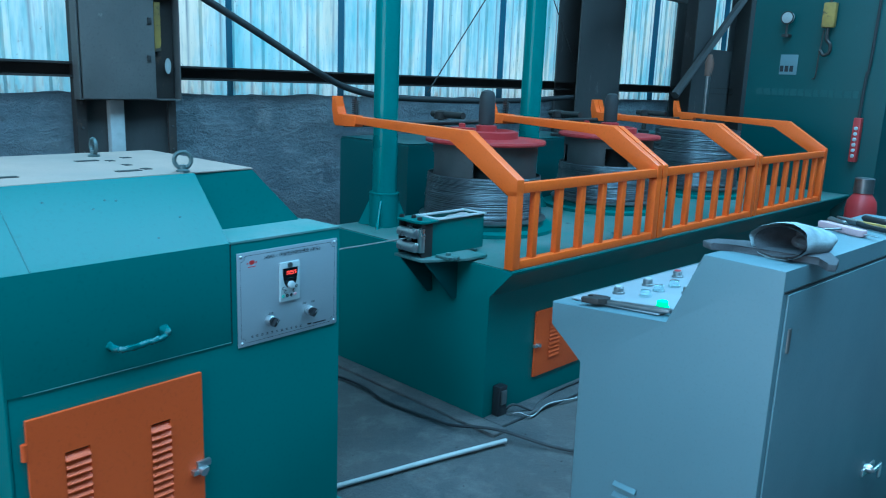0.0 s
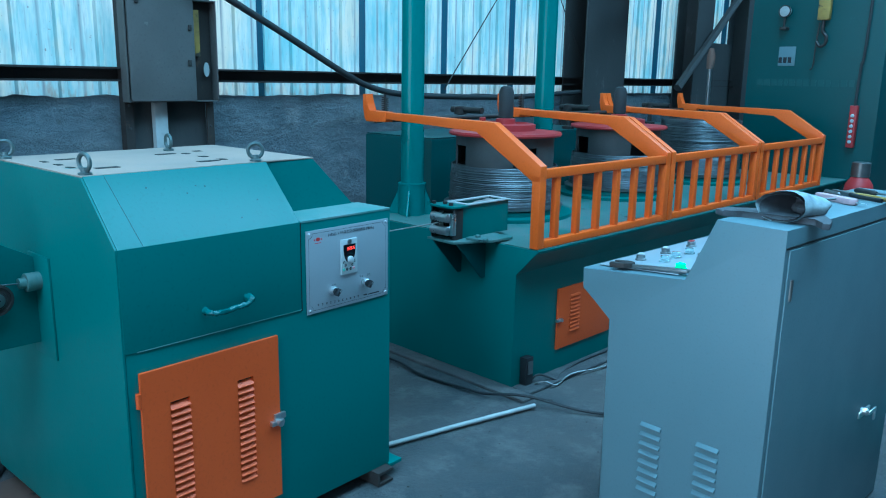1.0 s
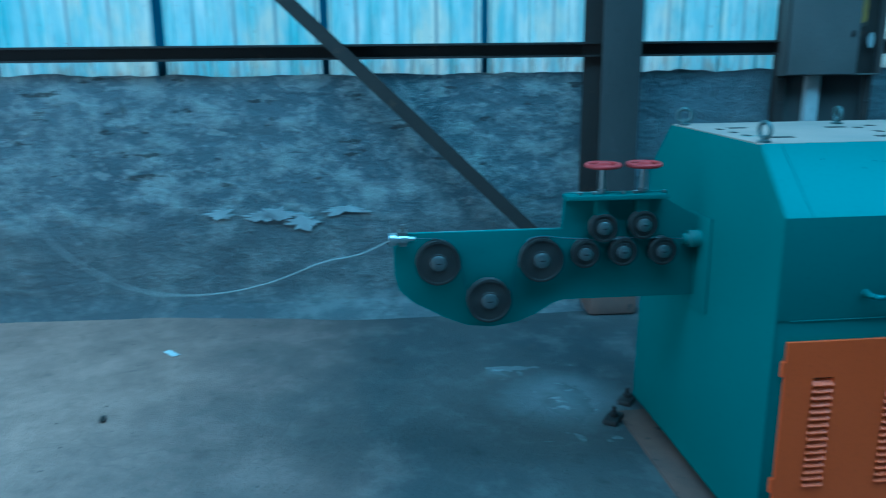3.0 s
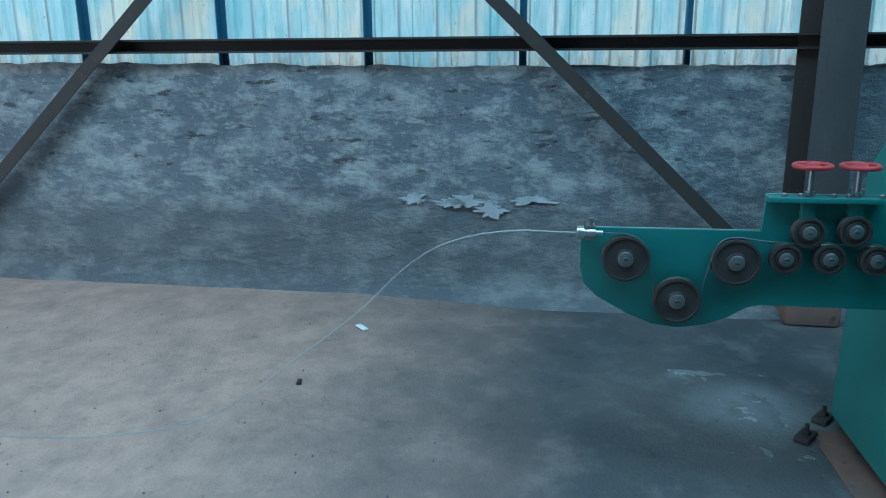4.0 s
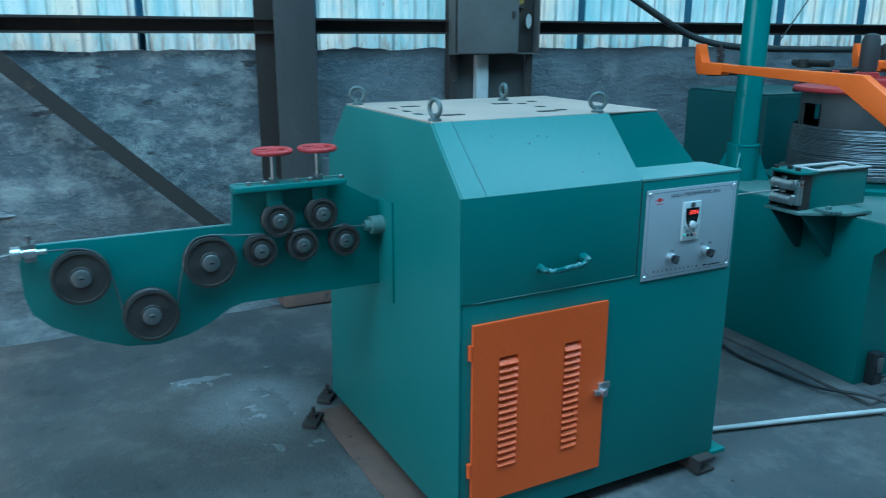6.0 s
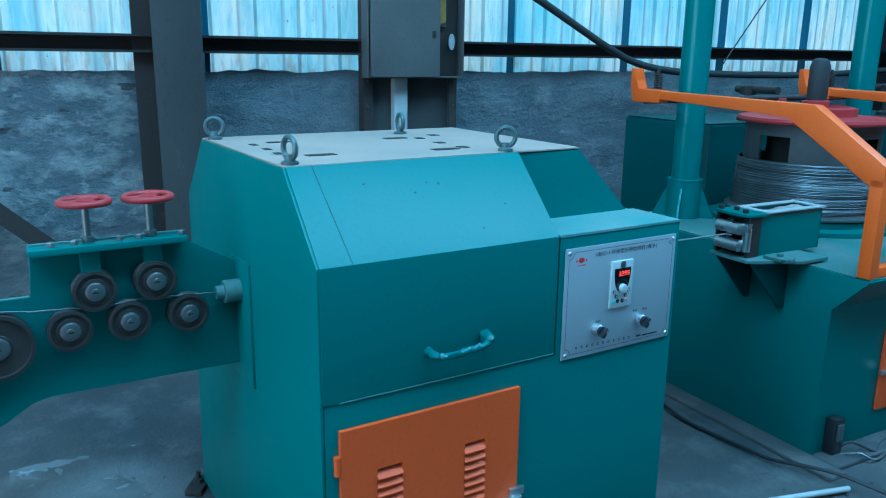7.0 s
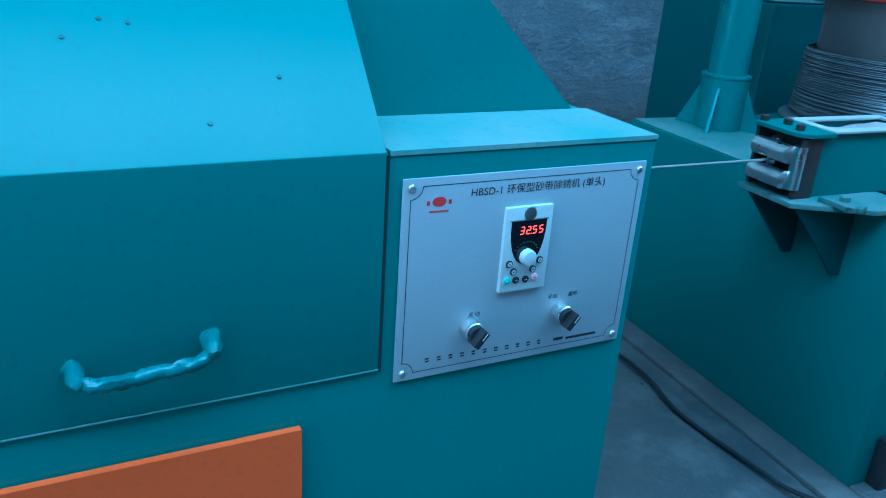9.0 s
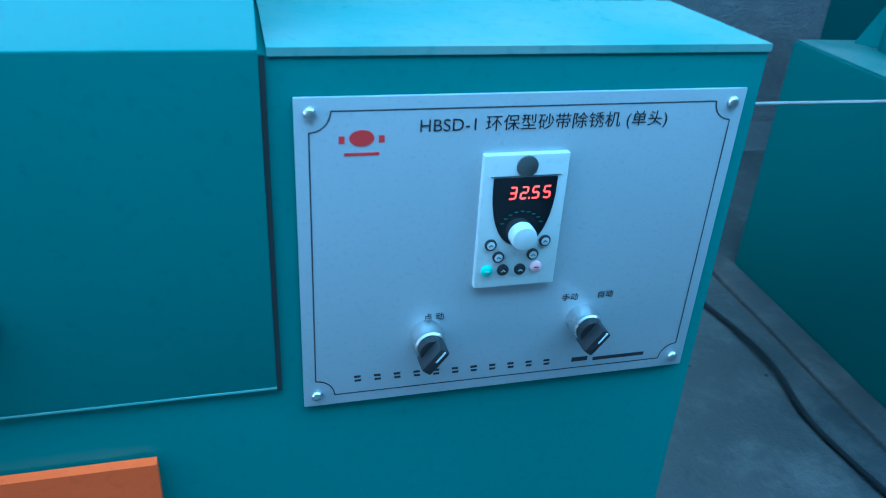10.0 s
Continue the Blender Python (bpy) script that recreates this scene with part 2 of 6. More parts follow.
def wall_material():
    m, t, b = nodes_of("rough_cement_render")
    v = coords(t)
    vs = coords(t, (1, 0.7, 1.25))
    big, mid, fine = noise_node(t, v, 0.9, 5.0), noise_node(t, vs, 4.6, 11.0, 0.71), noise_node(t, v, 42, 5.0, 0.7)
    low = noise_node(t, v, 2.2, 6.0, 0.65)
    col = mix(t, ramp(t, big, 0.35, 0.65), (0.118, 0.134, 0.154), (0.198, 0.212, 0.23))
    side = t.nodes.new("ShaderNodeSeparateXYZ")
    t.links.new(v, side.inputs[0])
    coat = ramp(t, side.outputs[1], 0.95, 0.55, 0.22, 1.0)
    scar = t.nodes.new("ShaderNodeMath")
    scar.operation = "MULTIPLY"
    t.links.new(ramp(t, mid, 0.47, 0.61, 0, 0.85), scar.inputs[0])
    t.links.new(coat, scar.inputs[1])
    col = mix(t, scar.outputs[0], col, (0.43, 0.43, 0.415))
    col = mix(t, ramp(t, mid, 0.36, 0.28, 0, 0.7), col, (0.075, 0.072, 0.07))
    col = mix(t, ramp(t, low, 0.6, 0.68, 0, 0.5), col, (0.4, 0.395, 0.38))
    sep = t.nodes.new("ShaderNodeSeparateXYZ")
    t.links.new(v, sep.inputs[0])
    add_n = t.nodes.new("ShaderNodeMath")
    add_n.operation = "MULTIPLY_ADD"
    t.links.new(big, add_n.inputs[0])
    add_n.inputs[1].default_value = 0.5
    t.links.new(sep.outputs[2], add_n.inputs[2])
    # darker towards the foot, with an uneven upper limit
    foot_tone = ramp(t, add_n.outputs[0], 0.95, 0.72, 0, 0.55)
    col = mix(t, foot_tone, col, (0.13, 0.125, 0.12))
    col = mix(t, ramp(t, fine, 0.58, 0.76, 0, 0.5), col, (0.06, 0.058, 0.056))
    high = ramp(t, sep.outputs[2], 0.55, 0.85, 0.25, 1.0)
    for stretch, scale, at, tone, most in (((1, 0.5, 1.7), 8.0, 0.60, (0.05, 0.048, 0.046), 0.85), ((1, 0.6, 1.5), 6.5, 0.60, (0.42, 0.42, 0.41), 0.7), ((1, 0.8, 1.2), 15.0, 0.58, (0.37, 0.37, 0.36), 0.6), ((1, 1.6, 0.5), 9.0, 0.64, (0.09, 0.085, 0.08), 0.6)):
        f = t.nodes.new("ShaderNodeMath")
        f.operation = "MULTIPLY"
        t.links.new(ramp(t, noise_node(t, coords(t, stretch), scale, 7.0, 0.62), at, at + 0.05, 0, most), f.inputs[0])
        t.links.new(high, f.inputs[1])
        g = t.nodes.new("ShaderNodeMath")
        g.operation = "MULTIPLY"
        t.links.new(f.outputs[0], g.inputs[0])
        t.links.new(coat, g.inputs[1])
        col = mix(t, g.outputs[0], col, tone)
    t.links.new(col, b.inputs["Base Color"])
    b.inputs["Roughness"].default_value = 0.92
    a = t.nodes.new("ShaderNodeMath")
    a.operation = "MULTIPLY_ADD"
    t.links.new(fine, a.inputs[0])
    a.inputs[1].default_value = 0.16
    t.links.new(mid, a.inputs[2])
    bump(t, b, a.outputs[0], 0.85, 0.1)
    return m


WALL = wall_material()


def floor_material():
    m, t, b = nodes_of("dirty_concrete_floor")
    v = coords(t)
    big, mid, fine = noise_node(t, v, 0.7, 5.0, 0.6), noise_node(t, v, 4.0, 8.0, 0.7), noise_node(t, v, 60, 4.0, 0.7)
    col = mix(t, ramp(t, big, 0.4, 0.62), (0.046, 0.05, 0.054), (0.09, 0.084, 0.08))
    col = mix(t, ramp(t, mid, 0.5, 0.64, 0, 0.6), col, (0.15, 0.14, 0.135))
    col = mix(t, ramp(t, mid, 0.42, 0.3, 0, 0.75), col, (0.034, 0.032, 0.031))
    col = mix(t, ramp(t, fine, 0.56, 0.72, 0, 0.5), col, (0.09, 0.085, 0.08))
    sep = t.nodes.new("ShaderNodeSeparateXYZ")
    t.links.new(v, sep.inputs[0])
    edge = t.nodes.new("ShaderNodeMath")
    edge.operation = "MULTIPLY_ADD"
    t.links.new(big, edge.inputs[0])
    edge.inputs[1].default_value = 2.6
    t.links.new(sep.outputs[1], edge.inputs[2])
    # paler, warmer tone towards -y puts the gateway's daylight into the floor colour
    warm_light = t.nodes.new("ShaderNodeMath")
    warm_light.operation = "MULTIPLY"
    t.links.new(ramp(t, edge.outputs[0], 1.25, -0.5, 0.0, 0.9), warm_light.inputs[0])
    t.links.new(ramp(t, mid, 0.3, 0.6, 0.55, 1.0), warm_light.inputs[1])
    col = mix(t, warm_light.outputs[0], col, (0.5, 0.32, 0.245))
    away = add(t, "ShaderNodeVectorMath")
    away.operation = "DISTANCE"
    t.links.new(v, away.inputs[0])
    away.inputs[1].default_value = (-3.36, 0.7, 0.0)
    smear = t.nodes.new("ShaderNodeMath")
    smear.operation = "MULTIPLY_ADD"
    t.links.new(mid, smear.inputs[0])
    smear.inputs[1].default_value = 0.5
    t.links.new(away.outputs["Value"], smear.inputs[2])
    col = mix(t, ramp(t, smear.outputs[0], 0.6, 0.34, 0, 0.75), col, (0.25, 0.25, 0.25))
    grime = noise_node(t, v, 9.0, 8.0, 0.72)
    col = mix(t, ramp(t, grime, 0.56, 0.72, 0, 0.5), col, (0.11, 0.09, 0.08))
    vor = add(t, "ShaderNodeTexVoronoi", Scale=0.55)
    vor.feature = "DISTANCE_TO_EDGE"
    warp = add(t, "ShaderNodeVectorMath")
    warp.operation = "MULTIPLY_ADD"
    nz = add(t, "ShaderNodeTexNoise", Scale=2.5, Detail=4.0)
    t.links.new(v, nz.inputs["Vector"])
    t.links.new(nz.outputs["Color"], warp.inputs[0])
    warp.inputs[1].default_value = (0.5, 0.5, 0.5)
    t.links.new(v, warp.inputs[2])
    t.links.new(warp.outputs[0], vor.inputs["Vector"])
    col = mix(t, ramp(t, vor.outputs["Distance"], 0.004, 0.0, 0, 0.2), col, (0.05, 0.047, 0.045))
    t.links.new(col, b.inputs["Base Color"])
    t.links.new(ramp(t, big, 0.35, 0.65, 0.62, 0.9), b.inputs["Roughness"])
    a = t.nodes.new("ShaderNodeMath")
    a.operation = "ADD"
    t.links.new(mid, a.inputs[0])
    t.links.new(fine, a.inputs[1])
    bump(t, b, a.outputs[0], 0.6, 0.014)
    return m


FLOOR = floor_material()


# ---- mesh helpers ----
def mesh_object(name, bm, material, smooth=None):
    me = bpy.data.meshes.new(name)
    bmesh.ops.recalc_face_normals(bm, faces=bm.faces[:])
    bm.to_mesh(me)
    bm.free()
    me.materials.append(material)
    if smooth is not None:
        me.polygons.foreach_set("use_smooth", [True] * len(me.polygons))
        me.set_sharp_from_angle(angle=radians(smooth))
    return new(name, me)


def part(name, bm, material, parent, label="", at=None, smooth=40):
    ob = mesh_object(name, bm, material, smooth)
    ob.parent = parent
    if at is not None:
        ob.matrix_basis = at
    if label:
        ob["label"] = label
    return ob


def thing(name, m, label, category, group="", kind=""):
    ob = new(name)
    ob.empty_display_size = 0.1
    ob.matrix_basis = m
    return tagged(ob, label, category, group, kind)


def structure(name, bm, material, label, m=None, smooth=None, category=""):
    ob = mesh_object(name, bm, material, smooth)
    if m is not None:
        ob.matrix_basis = m
    return tagged(ob, label, category or name.split("_")[0], kind="structure")


def box(bm, x0, x1, y0, y1, z0, z1, bevel=0.0, m=None):
    vs = [bm.verts.new((x, y, z)) for x in (x0, x1) for y in (y0, y1) for z in (z0, z1)]
    fs = [bm.faces.new([vs[i] for i in f]) for f in ((0, 1, 3, 2), (4, 6, 7, 5), (0, 4, 5, 1), (2, 3, 7, 6), (0, 2, 6, 4), (1, 5, 7, 3))]
    out = vs
    if bevel:
        es = list({e for f in fs for e in f.edges})
        r = bmesh.ops.bevel(bm, geom=es, offset=bevel, segments=2, affect="EDGES", profile=0.6)
        out = list({v for f in r["faces"] for v in f.verts} | {v for v in vs if v.is_valid})
    if m is not None:
        bmesh.ops.transform(bm, matrix=m, verts=out)
    return bm


def prism(bm, poly, axis, a, b, bevel=0.0):
    """A polygon of pairs, in the plane across axis, drawn out from a to b."""
    def at(p, d):
        return {"x": (d, p[0], p[1]), "y": (p[0], d, p[1]), "z": (p[0], p[1], d)}[axis]
    lo, hi = [bm.verts.new(at(p, a)) for p in poly], [bm.verts.new(at(p, b)) for p in poly]
    n = len(poly)
    fs = [bm.faces.new(lo), bm.faces.new(hi[::-1])]
    for i in range(n):
        fs.append(bm.faces.new((lo[i], hi[i], hi[(i + 1) % n], lo[(i + 1) % n])))
    if bevel:
        bmesh.ops.bevel(bm, geom=list({e for f in fs for e in f.edges}), offset=bevel, segments=2, affect="EDGES", profile=0.6)
    return bm


def turn(bm, profile, seg=32, m=Matrix(), close=True):
    """Turns a profile of (radius, height) round z."""
    rings = []
    for r, z in profile:
        rings.append([bm.verts.new(m @ Vector((r * math.cos(2 * math.pi * i / seg), r * math.sin(2 * math.pi * i / seg), z))) for i in range(seg)])
    for p, q in zip(rings, rings[1:]):
        for i in range(seg):
            bm.faces.new((p[i], p[(i + 1) % seg], q[(i + 1) % seg], q[i]))
    if close:
        bm.faces.new(rings[0][::-1])
        bm.faces.new(rings[-1])
    return bm


def rod(bm, p, q, r, seg=12, r2=None):
    p, q = Vector(p), Vector(q)
    m = Matrix.Translation(p) @ (q - p).to_track_quat("Z", "Y").to_matrix().to_4x4()
    return turn(bm, [(r, 0), (r if r2 is None else r2, (q - p).length)], seg, m)


def ring(bm, r, thick, m=Matrix(), seg=28, sides=10):
    rows = []
    for i in range(seg):
        a = 2 * math.pi * i / seg
        rows.append([bm.verts.new(m @ Vector(((r + thick * math.cos(b)) * math.cos(a), (r + thick * math.cos(b)) * math.sin(a), thick * math.sin(b))))
                     for b in (2 * math.pi * j / sides for j in range(sides))])
    for i in range(seg):
        p, q = rows[i], rows[(i + 1) % seg]
        for j in range(sides):
            bm.faces.new((p[j], q[j], q[(j + 1) % sides], p[(j + 1) % sides]))
    return bm


def tube(bm, points, r, sides=8):
    pts = [Vector(p) for p in points]
    rows, up = [], Vector((0.3, 0.2, 1)).normalized()
    for i, p in enumerate(pts):
        d = (pts[min(i + 1, len(pts) - 1)] - pts[max(i - 1, 0)]).normalized()
        s = d.cross(up)
        s = s.normalized() if s.length > 1e-4 else d.orthogonal().normalized()
        w = s.cross(d)
        rows.append([bm.verts.new(p + r * (math.cos(2 * math.pi * j / sides) * s + math.sin(2 * math.pi * j / sides) * w)) for j in range(sides)])
    for p, q in zip(rows, rows[1:]):
        for j in range(sides):
            bm.faces.new((p[j], p[(j + 1) % sides], q[(j + 1) % sides], q[j]))
    bm.faces.new(rows[0][::-1])
    bm.faces.new(rows[-1])
    return bm


def spline(points, n=8):
    """A smooth line through the points."""
    p = [Vector(q) for q in points]
    p = [2 * p[0] - p[1], *p, 2 * p[-1] - p[-2]]
    out = []
    for i in range(1, len(p) - 2):
        for k in range(n):
            u = k / n
            a, b, c, d = p[i - 1], p[i], p[i + 1], p[i + 2]
            out.append(0.5 * (2 * b + (c - a) * u + (2 * a - 5 * b + 4 * c - d) * u * u + (3 * b - a - 3 * c + d) * u ** 3))
    return [*out, p[-2]]


FACE = Matrix(((0, 0, 1, 0), (1, 0, 0, 0), (0, 1, 0, 0), (0, 0, 0, 1)))  # a drawing's right, up and front become +y, +z and +x


def facing(x, y, z):
    return Matrix.Translation((x, y, z)) @ FACE


def lettering(words, size, depth=0.0004, wide=1.0):
    cu = bpy.data.curves.new("words", "FONT")
    cu.body, cu.size, cu.extrude, cu.align_x, cu.align_y = words, size, depth, "CENTER", "CENTER"
    cu.space_character = wide
    ob = bpy.data.objects.new("words", cu)
    scene.collection.objects.link(ob)
    bpy.context.view_layer.update()
    me = bpy.data.meshes.new_from_object(ob.evaluated_get(bpy.context.evaluated_depsgraph_get()))
    bm = bmesh.new()
    bm.from_mesh(me)
    bpy.data.objects.remove(ob)
    bpy.data.curves.remove(cu)
    bpy.data.meshes.remove(me)
    return bm


B = bmesh.new


# ---- the hall ----
WALL_AT = pose(-4.80, 0.64, 0, 0, 0, -1.55)  # the long wall runs along this local y
BAY = 0.94
STUD_AT = -0.09
TOP = 1.43


def hall():
    bm = B()
    n = 60
    grid = [[bm.verts.new((-5.6 + 12.2 * i / n, -8 + 23 * j / n, 0.006 * (noise.noise((i * 0.9, j * 0.9, 0.3))) - 0.004)) for j in range(n + 1)] for i in range(n + 1)]
    for i in range(n):
        for j in range(n):
            bm.faces.new((grid[i][j], grid[i + 1][j], grid[i + 1][j + 1], grid[i][j + 1]))
    structure("floor", bm, FLOOR, "worn, dusty grey concrete factory floor with stains and cracks", smooth=60)

    # rendered dwarf wall with a broken top edge
    bm = B()
    ys = [-8.5 + 0.04 * i for i in range(580)]
    rows = []
    for y in ys:
        top = TOP + 0.03 * max(0.0, min(1.0, (-1.5 - y) / 2)) + 0.016 * noise.noise((y * 4.0, 0.0, 5.1)) + 0.012 * max(0.0, noise.noise((y * 14.0, 2.0, 1.0)))
        col = []
        for k in range(41):
            z = -0.02 + (top + 0.02) * k / 40
            d = 0.016 * noise.noise((y * 1.3, z * 2.0, 0.0)) + 0.014 * noise.noise((y * 4.0, z * 6.0, 3.0)) + 0.008 * noise.noise((y * 11.0, z * 15.0, 4.0))
            d += 0.05 * max(0.0, 0.12 - z) / 0.12
            col.append(bm.verts.new((d, y, z)))
        col.append(bm.verts.new((-0.09, y, top + 0.012 * noise.noise((y * 9.0, 1.0, 0.0)))))
        col.append(bm.verts.new((-0.24, y, top)))
        col.append(bm.verts.new((-0.24, y, -0.02)))
        rows.append(col)
    for p, q in zip(rows, rows[1:]):
        for k in range(len(p) - 1):
            bm.faces.new((p[k], q[k], q[k + 1], p[k + 1]))
    structure("wall_west", bm, WALL, "low cement-rendered wall, scarred and darker towards its foot, with a broken top edge", WALL_AT, smooth=50)

    # mortar fillet along the foot of the wall
    bm = B()
    rows = []
    for i in range(120):
        y = -8.5 + 0.16 * i
        w = 0.05 + 0.17 * max(0.0, min(1.0, (y + 2.1) / 1.1)) + 0.04 * noise.noise((y * 2.0, 0, 0))
        rows.append([bm.verts.new((0.0, y, 0.075)), bm.verts.new((w * 0.5, y, 0.035 + 0.01 * noise.noise((y * 5, 1, 0)))), bm.verts.new((w, y, -0.01))])
    for p, q in zip(rows, rows[1:]):
        for k in range(2):
            bm.faces.new((p[k], q[k], q[k + 1], p[k + 1]))
    structure("trim_wall_foot", bm, WALL, "uneven mortar fillet along the foot of the rendered wall", WALL_AT, smooth=60, category="trim")

    # bare patches of lime on the render
    rng = random.Random(4)
    for cy, cz, w, h in ((-1.68, 0.62, 0.1, 0.035), (-1.38, 0.615, 0.17, 0.04), (-1.2, 0.565, 0.13, 0.055), (-0.97, 0.633, 0.18, 0.03), (-1.45, 0.6, 0.13, 0.035)):
        bm = B()
        ring_v = []
        for k in range(44):
            a = 2 * math.pi * k / 44
            r = max(0.12, 0.5 + 0.5 * noise.noise((math.cos(a) * 2.6 + cy * 7, math.sin(a) * 2.6, cz * 9)) + 0.32 * noise.noise((math.cos(a) * 8, math.sin(a) * 8 + cy, 2)) + 0.06 * rng.random())
            ring_v.append((cy + w * 1.25 * r * math.cos(a), cz + h * 1.25 * r * math.sin(a)))
        prism(bm, ring_v, "x", -0.01, 0.018)
        structure("trim_lime_patch", bm, LIME, "pale bare lime patch on the rendered wall", WALL_AT, category="patch")

    # purlin and upper girts
    for z in (1.52, 2.95, 4.4):
        bm = B()
        prism(bm, [(0.0, z), (0.10, z), (0.10, z + 0.012), (0.012, z + 0.012), (0.012, z + 0.073), (0.10, z + 0.073), (0.10, z + 0.085), (0.0, z + 0.085)], "y", -8.6, 14.6)
        structure("trim_girt", bm, DARK_STEEL, "rusty steel channel girt along the sheeted wall", WALL_AT, category="girt")

    # studs and corrugated translucent sheets, bay by bay
    for k in range(-9, 15):
        bm = B()
        y = STUD_AT + BAY * k
        prism(bm, [(-0.07, y - 0.02), (-0.005, y - 0.02), (-0.005, y - 0.014), (-0.06, y - 0.014), (-0.06, y + 0.02), (-0.07, y + 0.02)], "z", TOP - 0.03, ROOF)
        structure("trim_stud", bm, STUD, "narrow blue-painted steel stud of the sheeted wall", WALL_AT, category="stud")
    profile = []
    for r in range(4):
        a = BAY * r / 4
        profile += [(a, 0.0), (a + 0.03, 0.0), (a + 0.042, 0.022), (a + 0.072, 0.022), (a + 0.084, 0.0)]
    profile.append((BAY, 0.0))
    for k in range(-9, 14):
        bm = B()
        lap = 0.003 * (k % 2)
        cols = [[bm.verts.new((-0.085 - lap + d, STUD_AT + BAY * k + a, z)) for z in (TOP - 0.1, 2.6, 4.2, ROOF)] for a, d in profile]
        for p, q in zip(cols, cols[1:]):
            for i in range(3):
                bm.faces.new((p[i], q[i], q[i + 1], p[i + 1]))
        structure("window_sheet", bm, CLADDING, "weathered translucent corrugated sheet letting daylight through", WALL_AT, category="wall sheet")

    # plain walls that close the hall
    for name, lims in (("wall_east", (6.4, 6.6, -8, 15)), ("wall_north", (-5.6, 6.6, 15, 15.2))):
        bm = B()
        box(bm, *lims, 0, ROOF)
        structure(name, bm, WALL, "plain grey rendered wall of the hall")
    bm = B()
    x0, x1, h = GATEWAY
    box(bm, -5.6, x0, -8.2, -8, 0, ROOF)
    box(bm, x1, 6.6, -8.2, -8, 0, ROOF)
    box(bm, x0, x1, -8.2, -8, h, ROOF)
    structure("wall_south", bm, WALL, "plain rendered wall with a wide open gateway")
    bm = B()
    box(bm, -60, 60, -90, -8.2, -0.3, -0.02)
    structure("ground", bm, FLOOR, "bare concrete yard outside the gateway")
    bm = B()
    xs = [-5.8, *[v for s in SKYLIGHTS for v in s[:2]], 6.6]
    for x0, x1 in zip(xs[::2], xs[1::2]):
        box(bm, x0, x1, -8.2, 15.2, ROOF, ROOF + 0.1)
    for x0, x1, y0, y1 in SKYLIGHTS:
        box(bm, x0, x1, -8.2, y0, ROOF, ROOF + 0.1)
        box(bm, x0, x1, y1, 15.2, ROOF, ROOF + 0.1)
    structure("ceiling", bm, CEILING_SHEET, "grey sheet-metal roof with long roof lights")
    for x0, x1, y0, y1 in SKYLIGHTS:
        bm = B()
        box(bm, x0, x1, y0, y1, ROOF + 0.1, ROOF + 0.11)
        structure("window_roof_light", bm, CLADDING, "long translucent roof light", category="roof light")

    # diagonal braces in front of the wall
    for y0, z0, y1, z1 in ((0.585, 0.10, -2.48, 3.05), (-5.13, 0.15, -2.78, 2.35)):
        a, b = Vector((0.12, y0, z0)), Vector((0.12, y1, z1))
        d = (b - a).normalized()
        s = Vector((0, -d.z, d.y)) * 0.04
        bm = B()
        for off0, off1, t0, t1 in ((-1, 1, 0.0, 0.01), (0.8, 1, -0.07, 0.0)):
            vs = [bm.verts.new(p + s * o + Vector((t, 0, 0))) for p in (a, b) for o in (off0, off1) for t in (t0, t1)]
            for f in ((0, 1, 3, 2), (4, 6, 7, 5), (0, 4, 5, 1), (2, 3, 7, 6), (0, 2, 6, 4), (1, 5, 7, 3)):
                bm.faces.new([vs[i] for i in f])
        structure("trim_brace", bm, DARK_STEEL, "grimy steel angle brace slanting across the wall", WALL_AT, category="brace")


def h_column(y0, y1, front, back, height, label):
    """An H-section column, flanges facing the room, in the wall's space."""
    bm = B()
    m = (y0 + y1) / 2
    prism(bm, [(front, y0), (front, y1), (front - 0.016, y1), (front - 0.016, m + 0.007), (back + 0.016, m + 0.007), (back + 0.016, y1), (back, y1), (back, y0),
               (back + 0.016, y0), (back + 0.016, m - 0.007), (front - 0.016, m - 0.007), (front - 0.016, y0)], "z", 0, height, 0.003)
    return structure("column", bm, COLUMN, label, WALL_AT, category="column")


